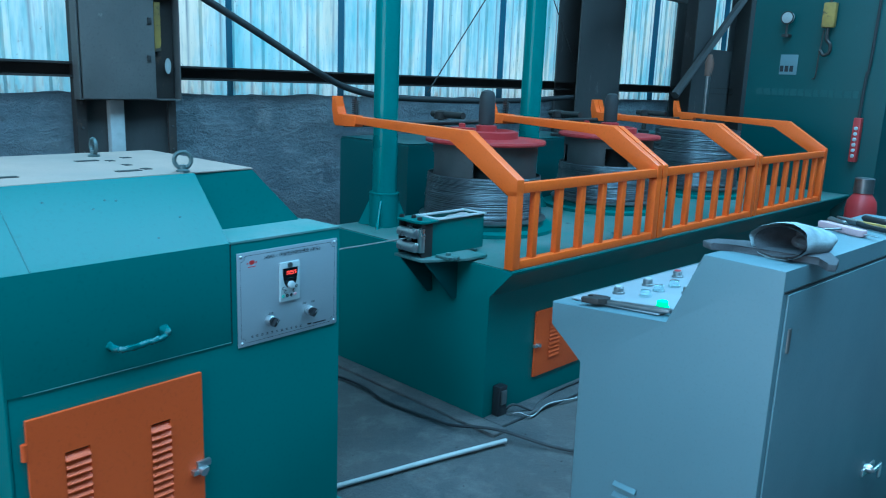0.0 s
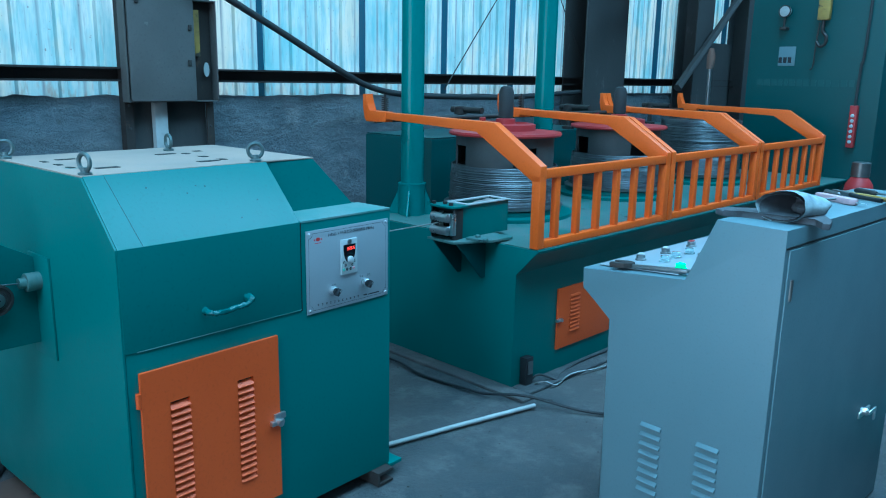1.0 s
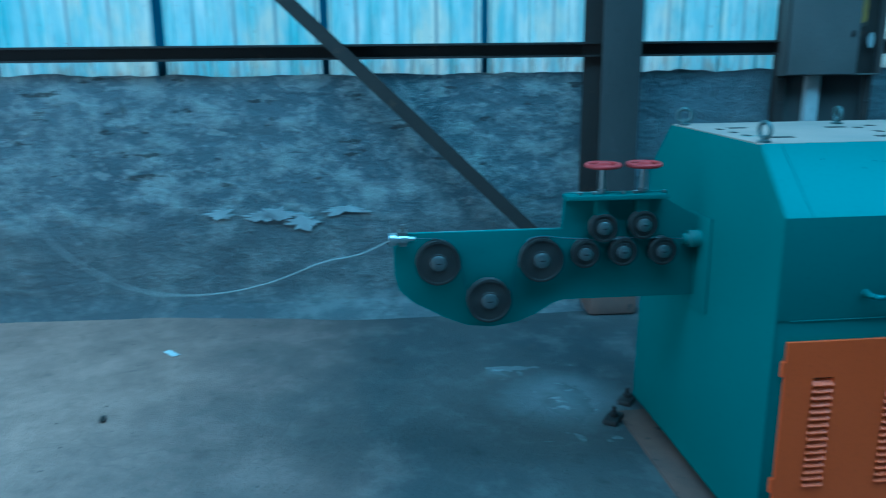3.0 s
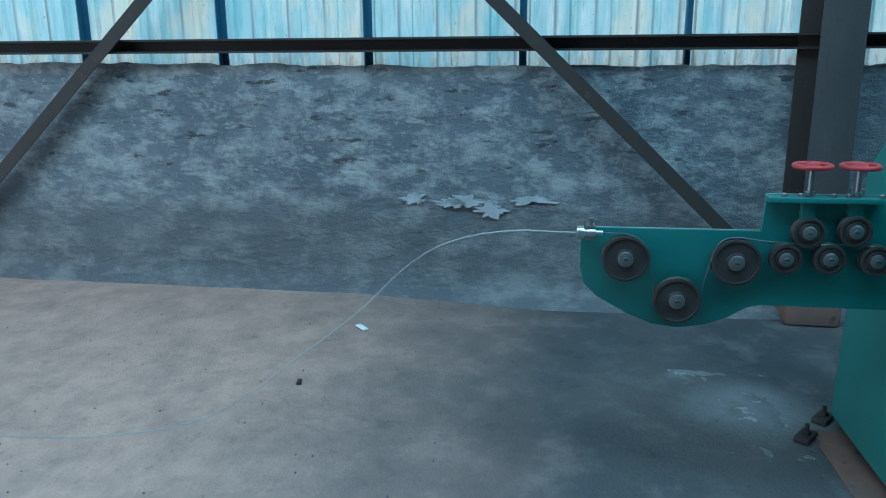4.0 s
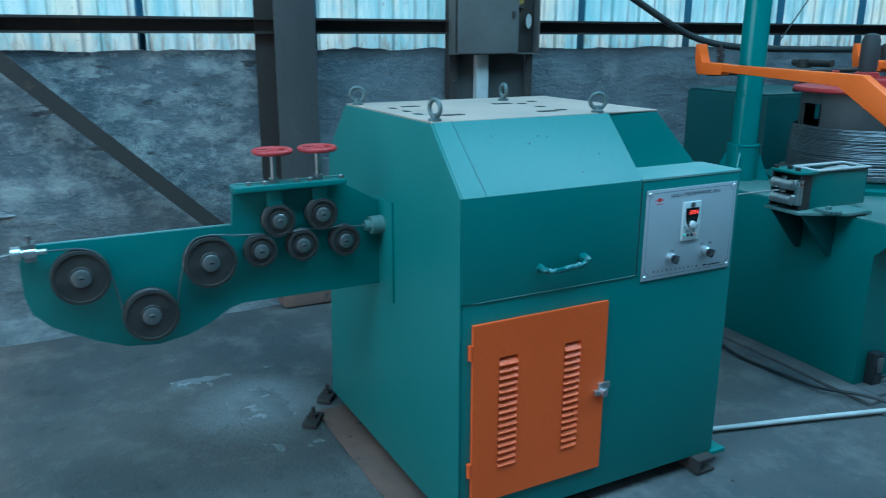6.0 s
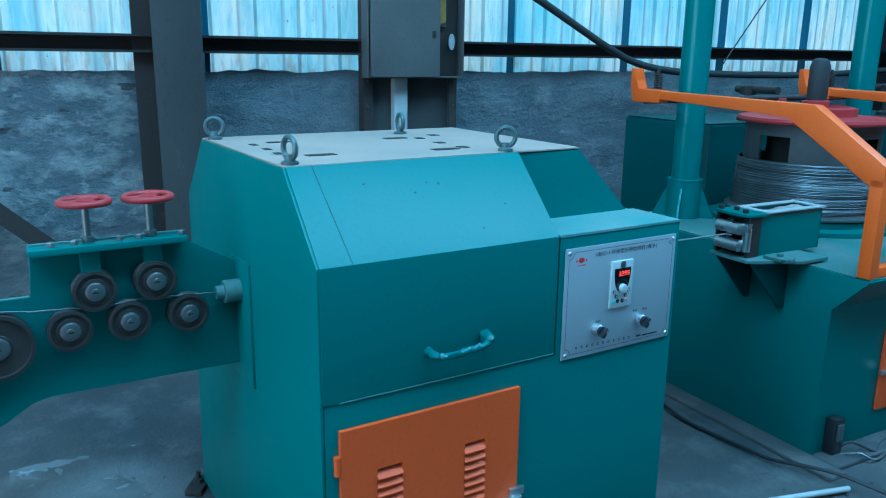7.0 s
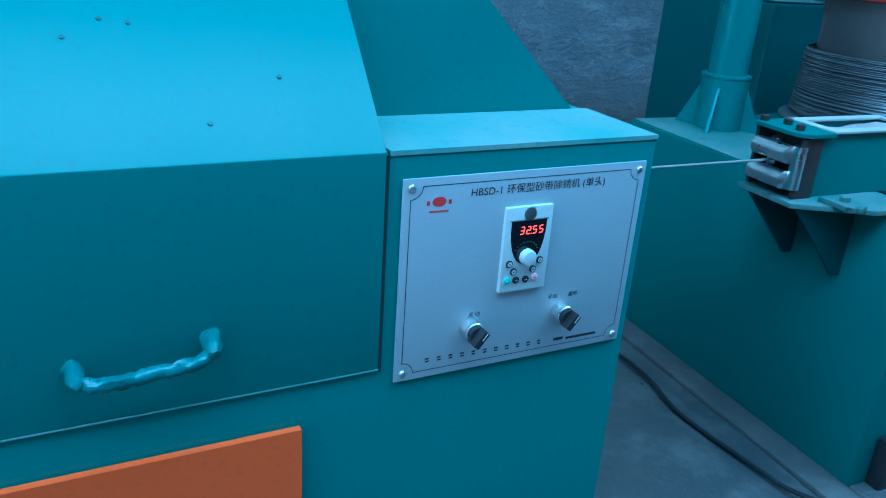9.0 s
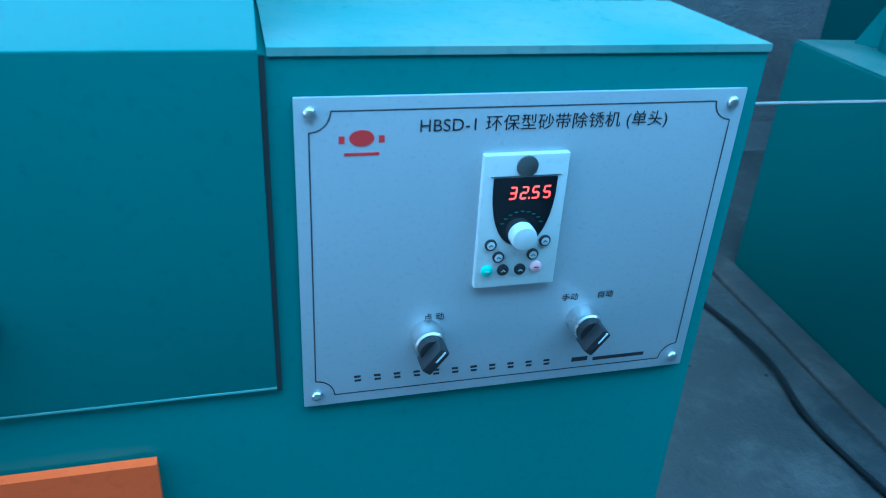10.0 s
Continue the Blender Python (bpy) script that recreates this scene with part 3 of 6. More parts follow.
def columns():
    # the column beside the machine: a dark rear flange and web, a paler front flange
    ob = thing("column", WALL_AT, "steel column with a grimy pale front flange, its shaded web coloured dark", "column", kind="structure")
    bm = B()
    # the darker steel paints the recess shade onto web and rear flange
    prism(bm, [(0.03, 0.485), (0.045, 0.485), (0.045, 0.62), (0.238, 0.645), (0.238, 0.66), (0.045, 0.66), (0.045, 0.80), (0.03, 0.80)], "z", 0, ROOF, 0.002)
    part("web", bm, DARK_STEEL, ob, "rear flange and web, coloured dark for the shade in the recess")
    bm = B()
    box(bm, 0.239, 0.256, 0.54, 0.764, 0, ROOF, 0.003)
    part("front_flange", bm, COLUMN, ob)
    bm = B()
    box(bm, 0.02, 0.31, 0.5, 0.8, 0, 0.14, 0.03)
    part("footing", bm, RUST_PLATE, ob, "rough concrete footing")
    # the wide column: two dark side flanges with a recessed web
    ob = thing("column", WALL_AT, "wide grimy steel column with dark riveted edges, carrying a switch box", "column", kind="structure")
    bm = B()
    box(bm, 0.03, 0.06, 1.70, 2.21, 0, ROOF)
    part("web", bm, COLUMN, ob)
    for y0, y1 in ((1.655, 1.71), (2.2, 2.25)):
        bm = B()
        out, inn, lip = (y0, y1, 0.012) if y0 < 2 else (y1, y0, -0.012)
        prism(bm, [(0.03, out), (0.095, out), (0.095, inn), (0.082, inn), (0.082, out + lip), (0.03, out + lip)], "z", 0, ROOF)
        flange = part("flange", bm, DARK_STEEL, ob, "dark rusty riveted edge")
        for k in range(10):
            bm = B()
            turn(bm, [(0.009, 0.0), (0.008, 0.005), (0.003, 0.007)], 8, pose(0.095, (y0 + y1) / 2, 0.12 + 0.14 * k, 0, 90, 0))
            part("rivet", bm, COLUMN, flange)
    h_column(6.3, 7.08, 0.3, 0.03, ROOF, "broad dark steel column beside the drawing machine")
    h_column(8.7, 9.15, 0.3, 0.03, ROOF, "dark steel column at the far end of the wall")
    h_column(10.2, 10.55, 0.3, 0.03, ROOF, "dark steel column at the far end of the wall")
    for y0, y1, z in ((9.15, 10.2, 2.08),):
        bm = B()
        box(bm, 0.02, 0.1, y0, y1, 0, z, 0.005)
        structure("wall_panel", bm, COLUMN, "dark boarded panel between the far columns", WALL_AT, category="panel")
    bm = B()
    a, b = Vector((0.36, 8.2, 1.5)), Vector((0.36, 10.6, 3.3))
    rod(bm, a, b, 0.05, 6)
    structure("trim_brace", bm, COLUMN, "grimy steel brace between the far columns", WALL_AT, category="brace")

    # switch box hanging on the second column
    ob = thing("switch_box", WALL_AT @ pose(0.096, 1.645, 1.40), "old grey steel switch box hung on a column, its door ajar", "switch box")
    bm = B()
    for lims in ((0.0, 0.008, 0.0, 0.6, 0.0, 0.62), (0.008, 0.085, 0.0, 0.008, 0.0, 0.62), (0.008, 0.085, 0.592, 0.6, 0.0, 0.62), (0.008, 0.085, 0.008, 0.592, 0.0, 0.008), (0.008, 0.085, 0.008, 0.592, 0.612, 0.62)):
        box(bm, *lims, 0.002)
    part("case", bm, BOX_STEEL, ob)
    bm = B()
    prism(bm, [(0.086, 0.012), (0.1, 0.012), (0.112, 0.2), (0.108, 0.43), (0.094, 0.43), (0.098, 0.2)], "z", 0.006, 0.614, 0.003)
    part("door", bm, BOX_STEEL, ob, "dented grey cover plate")
    bm = B()
    box(bm, 0.009, 0.02, 0.43, 0.59, 0.01, 0.61, 0.002)
    part("recess", bm, DARK_STEEL, ob, "dark rusty inside behind the open side")
    bm = B()
    box(bm, 0.02, 0.05, 0.46, 0.5, 0.28, 0.56, 0.004)
    part("fuse_bar", bm, YELLOW, ob, "yellowed bar inside")
    bm = B()
    prism(bm, [(0.535 + 0.02 * math.cos(a), 0.20 + 0.045 * math.sin(a)) for a in (2 * math.pi * i / 14 for i in range(14))], "x", 0.051, 0.055)
    part("tag", bm, PVC, ob, "small pale tag")
    for y, z in ((0.38, 0.22), (0.39, 0.43), (0.06, 0.57)):
        bm = B()
        box(bm, 0.1, 0.117, y, y + 0.02, z, z + 0.035, 0.002)
        part("catch", bm, IRON, ob)
    ob = thing("conduit", WALL_AT @ pose(0.062, 1.835, 0), "white-painted conduit running down the column from the switch box", "conduit")
    bm = B()
    box(bm, 0.0, 0.05, 0.0, 0.085, 0.0, 1.4, 0.008)
    part("duct", bm, PVC, ob)
    for z in (0.4, 1.0):
        bm = B()
        box(bm, -0.03, 0.054, -0.006, 0.081, z, z + 0.03, 0.002)
        part("clip", bm, IRON, ob)

    # thick black cable sagging along the wall
    ob = thing("hanging_cable", pose(0, 0, 0), "thick black cable sagging along the wall below the girt", "cable")
    bm = B()
    tube(bm, spline([(-4.45, 2.3, 2.33), (-4.45, 2.78, 2.09), (-4.45, 3.33, 1.838), (-4.45, 3.86, 1.59), (-4.45, 4.1, 1.5), (-4.45, 4.36, 1.452), (-4.45, 4.7, 1.43), (-4.44, 5.4, 1.415), (-4.43, 6.1, 1.42), (-4.4, 7.0, 1.46)], 8), 0.023, 10)
    part("sheath", bm, RUBBER, ob)


# ---- the rust-removal machine ----
FX = -2.15   # its front
GY0, GY1 = 0.98, 2.04


def seam(bm, p, q, w):
    rod(bm, p, q, w, 6)


def grinder():
    ob = thing("rust_removal_machine", pose(FX, GY0, 0), "green-painted steel rust-removal machine with a sloped hood and dusty top", "machine")
    W = GY1 - GY0
    # shell below the hood, closed at left by a gable
    bm = B()
    prism(bm, [(0, 0.055), (0, 1.09), (-0.2, 1.091), (-1.04, 1.09), (-1.1, 0.055)], "y", 0.004, W, 0.004)
    part("body", bm, GREEN, ob)
    bm = B()
    prism(bm, [(0.0015, 0.06), (0.0015, 1.093), (-0.177, 1.278), (-0.848, 1.278), (-1.042, 1.09), (-1.102, 0.06)], "y", -0.004, 0.003, 0.0015)
    part("side_panel", bm, GREEN, ob)
    # hood: lid over the left bays, set-back hood over the right
    L = 0.632
    bm = B()
    lo = [(-0.001, 1.092), (-0.177, 1.276), (-0.848, 1.276), (-1.04, 1.092)]
    prism(bm, lo, "y", 0.003, L, 0.003)
    part("hood", bm, GREEN, ob)
    bm = B()
    v = [bm.verts.new(p) for p in ((-0.192, L, 1.276), (-0.848, L, 1.276), (-1.04, L, 1.092), (-0.178, L, 1.092), (-0.19, 0.85, 1.276), (-0.848, 0.85, 1.276), (-1.04, 1.035, 1.092), (-0.182, 1.035, 1.092))]
    for f in ((0, 1, 2, 3), (4, 7, 6, 5), (0, 4, 5, 1), (1, 5, 6, 2), (2, 6, 7, 3), (3, 7, 4, 0)):
        bm.faces.new([v[i] for i in f])
    part("side_hood", bm, GREEN, ob)
    # lid panel standing 3 mm proud: slope and upper front in one folded sheet
    bm = B()
    prism(bm, [(0.004, 0.79), (0.004, 1.094), (-0.175, 1.282), (-0.181, 1.278), (0.0, 1.09), (0.0, 0.79)], "y", 0.002, L, 0.0012)
    part("lid", bm, GREEN, ob, "folded lid with a plastic-wrapped pull handle")
    bm = B()
    box(bm, 0.001, 0.0035, L, L + 0.0045, 0.785, 1.09)
    part("lid_gap", bm, HOLE_SHADE, ob, "dark gap beside the lid")
    bm = B()
    box(bm, 0.0012, 0.0045, 0.04, L, 0.7876, 0.7895)
    part("lid_edge", bm, DUST_GREEN, ob, "pale lower edge of the lid")
    bm = B()
    rod(bm, (0.0045, 0.078, 1.0945), (-0.1745, 0.062, 1.2825), 0.0008, 6)
    part("hood_seam", bm, GREEN_DARK, ob, "thin seam on the sloping lid")
    for y, d in ((0.29, 0.165), (0.33, 0.19), (0.43, 0.05), (0.17, 0.2), (0.52, 0.11), (0.36, 0.185)):
        bm = B()
        u = d / 0.26
        turn(bm, [(0.0032, 0.0), (0.0028, 0.0008)], 9, pose(0.0045 - 0.179 * u, y, 1.0945 + 0.188 * u, 0, 43.6, 0))
        part("chip", bm, GREEN_DARK, ob, "small dark chip in the paint")
    # dusty top plate and shelf
    bm = B()
    prism(bm, [(-0.179, 0.0), (-0.19, 0.852), (-0.85, 0.852), (-0.85, 0.0)], "z", 1.2785, 1.283, 0.001)
    part("top_plate", bm, DUSTY, ob, "top plate grey-pink with dust")
    bm = B()
    prism(bm, [(-0.178, 1.0955), (0.0015, 1.0955), (0.0015, 1.089), (0.0002, 1.089), (0.0, 1.0925), (-0.178, 1.0925)], "y", L + 0.006, W)
    part("shelf", bm, DUST_GREEN, ob, "dusty green ledge above the control plate")
    for x, y, a, b in ((-0.331, 0.15, 0.03, 0.075), (-0.644, 0.155, 0.025, 0.065), (-0.605, 0.5, 0.03, 0.07), (-0.575, 0.565, 0.03, 0.022), (-0.639, 0.65, 0.028, 0.03), (-0.445, 0.557, 0.032, 0.024),
                       (-0.304, 0.49, 0.03, 0.075), (-0.326, 0.558, 0.035, 0.025), (-0.61, 0.073, 0.035, 0.018), (-0.499, 0.072, 0.035, 0.018), (-0.40, 0.067, 0.035, 0.018)):
        bm = B()
        box(bm, x - a / 2, x + a / 2, y - b / 2, y + b / 2, 1.281, 1.2845)
        part("slot", bm, HOLE_SHADE, ob, "small cut-out in the top plate")
    for x, y, a in ((-0.205, 0.024, 12), (-0.205, 0.612, 62), (-0.79, 0.02, 60), (-0.72, 0.578, -5)):
        bm = B()
        ring(bm, 0.0245, 0.0065, pose(x, y, 1.319, 90, 0, a), 26, 8)
        turn(bm, [(0.02, 1.282), (0.02, 1.289), (0.012, 1.293), (0.010, 1.305)], 14, pose(x, y, 0))
        part("eye_bolt", bm, EYE_STEEL, ob, "grey lifting eye bolt")
    # handle wrapped in film: a flat bow, crinkled all over, with puckered ends
    bm = B()
    tube(bm, spline([(0.004, 0.263, 0.866), (0.03, 0.264, 0.864), (0.043, 0.285, 0.862), (0.044, 0.335, 0.865), (0.043, 0.388, 0.870), (0.03, 0.409, 0.876), (0.004, 0.411, 0.880)], 10), 0.0085, 14)
    for v in bm.verts:
        crease = noise.noise(v.co * 95) + 0.6 * noise.noise(v.co * 210)
        v.co += Vector((0.0015, 0.001, 0.0042)) * crease
    part("handle", bm, FILM, ob, "pull handle still wrapped in clear film")
    for y, z, tall in ((0.262, 0.866, 0.014), (0.41, 0.880, 0.019)):
        bm = B()
        turn(bm, [(0.004, 0.0), (0.013, 0.004), (tall * 0.72, 0.014), (tall * 0.6, 0.03), (tall * 0.42, 0.042), (0.003, 0.046)], 20, pose(0.003, y, z, 0, 90, 0))
        for v in bm.verts:
            v.co += Vector((0.003, 0.003, 0.006)) * (noise.noise(v.co * 80) + 0.5 * noise.noise(v.co * 190))
        part("film", bm, FILM, ob, "puckered film round the handle end")
    # louvred orange door
    y0, y1, z0, z1 = 0.036, 0.522, 0.145, 0.725
    cols = ((0.125, 0.19), (0.36, 0.42))
    zt, step, n = 0.6, 0.0222, 16
    bm = B()
    edges = [y0, *[v for c in cols for v in c], y1]
    for a, b in ((edges[0], edges[1]), (edges[2], edges[3]), (edges[4], edges[5])):
        box(bm, 0.003, 0.014, a, b, z0, z1)
    for a, b in cols:
        box(bm, 0.003, 0.014, a, b, zt + 0.012, z1)
        box(bm, 0.003, 0.014, a, b, z0, zt - step * n + 0.012)
    bmesh.ops.remove_doubles(bm, verts=bm.verts[:], dist=1e-5)
    door = part("door", bm, ORANGE_DOOR, ob, "orange louvred sheet-steel door")
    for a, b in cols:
        # flat dark sheet paints in the shade behind the slats
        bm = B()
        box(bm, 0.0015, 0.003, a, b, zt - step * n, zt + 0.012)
        part("louvre_shade", bm, HOLE_SHADE, door)
        for k in range(n):
            z = zt - step * k
            bm = B()
            prism(bm, [(0.004, z + 0.004), (0.019, z - 0.012), (0.019, z - 0.0145), (0.0035, z + 0.0005)], "y", a, b)
            part("louvre", bm, ORANGE_DOOR, door, smooth=20)
    bm = B()
    box(bm, 0.012, 0.03, 0.478, 0.53, 0.414, 0.43, 0.003)
    box(bm, 0.012, 0.024, 0.495, 0.54, 0.43, 0.452, 0.003)
    rod(bm, (0.014, 0.505, 0.424), (0.045, 0.505, 0.424), 0.011, 14)
    part("latch", bm, CHROME, door, "chrome toggle latch")
    for z in (0.62, 0.24):
        bm = B()
        rod(bm, (0.008, 0.03, z), (0.008, 0.03, z + 0.045), 0.008, 10)
        part("hinge", bm, ORANGE_DOOR, door, "orange barrel hinge")
    control_plate(ob)
    # wire guides through both sides
    bm = B()
    rod(bm, (-0.52, -0.055, 0.915), (-0.52, 0.0, 0.915), 0.03, 20)
    rod(bm, (-0.52, -0.075, 0.915), (-0.52, -0.055, 0.915), 0.018, 18)
    part("inlet", bm, DECK, ob, "round green wire inlet")
    bm = B()
    box(bm, -0.60, -0.44, -0.012, -0.004, 0.66, 1.0, 0.002)
    part("mounting_flange", bm, GREEN, ob, "bolted green flange")
    # feet and base frame
    for y in (0.04, W - 0.1):
        bm = B()
        prism(bm, [(y, 0), (y + 0.08, 0), (y + 0.08, 0.01), (y + 0.01, 0.01), (y + 0.01, 0.045), (y + 0.08, 0.045), (y + 0.08, 0.055), (y, 0.055)], "x", -1.12, 0.04)
        part("base_channel", bm, DARK_STEEL, ob, "dark steel channel under the machine")
    bm = B()
    box(bm, -0.09, 0.01, W - 0.01, W + 0.06, 0.04, 0.055, 0.002)
    part("foot_plate", bm, GREEN, ob)
    return ob


def control_plate(machine):
    """The brushed plate with keypad, selector switches and lettering; drawn with its lower left corner as origin."""
    w, h = 0.388, 0.295
    bm = B()
    box(bm, 0, w, 0, h, 0, 0.0035, 0.0008)
    plate = part("control_plate", bm, BRUSHED, machine, "brushed aluminium control plate", facing(0.0015, 1.6355 - GY0, 0.7635))
    # printed border with scooped corners
    bm = B()
    i, r, t = 0.011, 0.017, 0.0011
    pts = []
    for cx, cy, a0 in ((i, i, 90), (w - i, i, 180), (w - i, h - i, 270), (i, h - i, 0)):
        for k in range(9):
            a = radians(a0 - 90 * k / 8)
            pts.append((cx + r * math.cos(a), cy + r * math.sin(a)))
    n = len(pts)
    for k in range(n):
        p, q = Vector((*pts[k], 0)), Vector((*pts[(k + 1) % n], 0))
        d = (q - p)
        if d.length < 1e-6:
            continue
        s = Vector((-d.y, d.x, 0)).normalized() * t / 2
        vs = [bm.verts.new(v + Vector((0, 0, 0.0037))) for v in (p - s, q - s, q + s, p + s)]
        bm.faces.new(vs)
    part("border", bm, INK, plate, "thin printed black border", smooth=None)
    for cx, cy in ((0.012, 0.012), (w - 0.012, 0.012), (w - 0.012, h - 0.012), (0.012, h - 0.012)):
        bm = B()
        turn(bm, [(0.0052, 0.003), (0.0052, 0.005), (0.0038, 0.0068), (0.0012, 0.0076)], 14, pose(cx, cy, 0))
        part("screw", bm, CHROME, plate)
    for words, x, y, size, wide in (("HBSD-1 环保型砂带除锈机 (单头)", 0.207, 0.2695, 0.0147, 1.04), ("点 动", 0.119, 0.087, 0.0085, 1.0), ("手动", 0.251, 0.095, 0.0085, 1.0), ("自动", 0.287, 0.095, 0.0085, 1.0)):
        part("lettering", lettering(words, size, 0.0001, wide), INK, plate, at=pose(x, y, 0.0038), smooth=None)
    # printed line that is not spelt out: plain bars
    for k in range(11):
        x, y = 0.046 + 0.0187 * k, 0.0235 - 0.0005 * k
        bm = B()
        box(bm, x, x + 0.0062, y + 0.0042, y + 0.0066, 0.0034, 0.0038)
        part("printed_bar", bm, INK, plate)
        bm = B()
        box(bm, x + 0.0006, x + 0.0066, y, y + 0.0022, 0.0034, 0.0038)
        part("printed_bar", bm, INK, plate)
    for x0, x1, y0, y1, m in ((0.263, 0.28, 0.0185, 0.0235, INK), (0.286, 0.342, 0.0175, 0.0215, INK), (0.038, 0.066, 0.247, 0.2495, RED_INK), (0.034, 0.0385, 0.2575, 0.2635, RED_INK), (0.0655, 0.07, 0.2575, 0.2635, RED_INK)):
        bm = B()
        box(bm, x0, x1, y0, y1, 0.0034, 0.0038)
        part("printed_bar", bm, m, plate)
    bm = B()
    prism(bm, [(0.052 + 0.010 * math.cos(a), 0.2615 + 0.0068 * math.sin(a)) for a in (2 * math.pi * k / 24 for k in range(24))], "z", 0.0034, 0.0038)
    part("emblem", bm, RED_INK, plate, "oval red emblem")
    # keypad
    kx, ky, kw, kh = 0.152, 0.118, 0.076, 0.127
    bm = B()
    prism(bm, [(kx, ky), (kx + kw, ky), (kx + kw, ky + kh), (kx, ky + kh)], "z", 0.003, 0.0105, 0.002)
    part("keypad_case", bm, WHITE_PLASTIC, plate, "white inverter keypad")
    bm = B()
    c = (kx + kw / 2, ky)
    outline = [(-0.0285, 0.1065), (0.0285, 0.1065)]
    outline += [(0.0285 * math.cos(a) ** 0.8 if math.cos(a) > 0 else -0.0285 * (-math.cos(a)) ** 0.8, 0.098 - 0.056 * math.sin(a)) for a in (math.pi * k / 18 for k in range(19))]
    prism(bm, [(c[0] + x, c[1] + y) for x, y in outline], "z", 0.0095, 0.0112)
    part("keypad_window", bm, SCREEN, plate, "dark shield-shaped display window")
    bm = B()
    turn(bm, [(0.0118, 0.010), (0.0118, 0.019), (0.0105, 0.0215), (0.004, 0.0225)], 28, pose(c[0] + 0.001, c[1] + 0.053, 0))
    part("dial", bm, WHITE_PLASTIC, plate, "round white dial")
    bm = B()
    turn(bm, [(0.0095, 0.010), (0.0095, 0.0118), (0.008, 0.0124)], 24, pose(c[0], c[1] + 0.1165, 0))
    box(bm, c[0] - 0.031, c[0] + 0.031, c[1] + 0.1072, c[1] + 0.1082, 0.0102, 0.0112)
    part("clip", bm, STEEL, plate, "grey thumb catch")
    for x, y, m in ((-0.026, 0.044, BLACK), (0.024, 0.045, BLACK), (-0.018, 0.0315, BLACK), (0.014, 0.032, BLACK), (-0.0275, 0.018, MINT), (-0.0125, 0.018, BLACK), (0.0035, 0.0175, BLACK), (0.0185, 0.019, PINK)):
        bm = B()
        turn(bm, [(0.0054, 0.010), (0.0054, 0.0122), (0.0046, 0.0128)], 18, pose(c[0] + x, c[1] + y, 0))
        part("button", bm, m, plate)
        bm = B()
        if m is BLACK:
            turn(bm, [(0.0037, 0.0124), (0.0037, 0.0131)], 14, pose(c[0] + x, c[1] + y, 0))
            part("button_cap", bm, WHITE_PLASTIC if y > 0.03 else BLACK, plate)
            bm = B()
            for s in (-1, 1):
                box(bm, -0.0003, 0.0026, -0.0004, 0.0004, 0.0128, 0.0134, m=pose(c[0] + x, c[1] + y + 0.0008, 0, 0, 0, -90 + 48 * s))
            part("button_mark", bm, BLACK if y > 0.03 else WHITE_PLASTIC, plate)
        else:
            box(bm, -0.0022, 0.0022, -0.0006, 0.0006, 0.0126, 0.0131, m=pose(c[0] + x, c[1] + y, 0))
            part("button_mark", bm, WHITE_PLASTIC if m is MINT else RED_INK, plate)
    # red figures 32.55
    SEG = {"a": (0, 1, 1), "b": (1, 0.5, 0), "c": (1, -0.5, 0), "d": (0, -1, 1), "e": (-1, -0.5, 0), "f": (-1, 0.5, 0), "g": (0, 0, 1)}
    for k, figure in enumerate(("abgcd", "abged", "afgcd", "afgcd")):
        bm = B()
        for s in figure:
            sx, sy, flat = SEG[s]
            x, y = sx * 0.0028, sy * 0.0052
            x += 0.1 * y
            if flat:
                box(bm, x - 0.0023, x + 0.0023, y - 0.00062, y + 0.00062, 0.0111, 0.0117)
            else:
                prism(bm, [(x - 0.00062 - 0.0002, y - 0.0022), (x + 0.00062 - 0.0002, y - 0.0022), (x + 0.00062 + 0.0002, y + 0.0022), (x - 0.00062 + 0.0002, y + 0.0022)], "z", 0.0111, 0.0117)
        if k == 1:
            box(bm, 0.004, 0.0052, -0.0058, -0.0046, 0.0111, 0.0117)
        part("figure", bm, LED, plate, "glowing red digit", at=pose(c[0] - 0.0105 + 0.0102 * k, c[1] + 0.0925, 0), smooth=None)
    for k in range(9):
        a = math.pi * (0.12 + 0.76 * k / 8)
        bm = B()
        box(bm, -0.0016, 0.0016, -0.0005, 0.0005, 0.0111, 0.0115)
        part("tick", bm, PALE_INK, plate, at=pose(c[0] + 0.019 * math.cos(a), c[1] + 0.058 + 0.017 * math.sin(a), 0), smooth=None)
    # selector switches
    for x, y in ((0.1125, 0.069), (0.2655, 0.071)):
        bm = B()
        turn(bm, [(0.0155, 0.003), (0.0155, 0.014), (0.0145, 0.017), (0.0145, 0.022), (0.013, 0.0235)], 28, pose(x, y, 0))
        part("switch_collar", bm, CHROME, plate, "chrome switch collar")
        bm = B()
        turn(bm, [(0.0125, 0.0225), (0.0125, 0.03), (0.012, 0.032)], 24, pose(x, y, 0))
        box(bm, -0.0055, 0.0055, -0.0155, 0.0125, 0.024, 0.046, 0.003, pose(x, y, 0, 0, 0, -38))
        part("switch_lever", bm, BLACK, plate, "black selector lever")
        bm = B()
        box(bm, -0.0008, 0.0008, -0.001, 0.0115, 0.0455, 0.0465, 0, pose(x, y, 0, 0, 0, -38))
        part("switch_mark", bm, WHITE_PLASTIC, plate)


# ---- the roller straightener on the machine's inlet ----
SX = -2.70


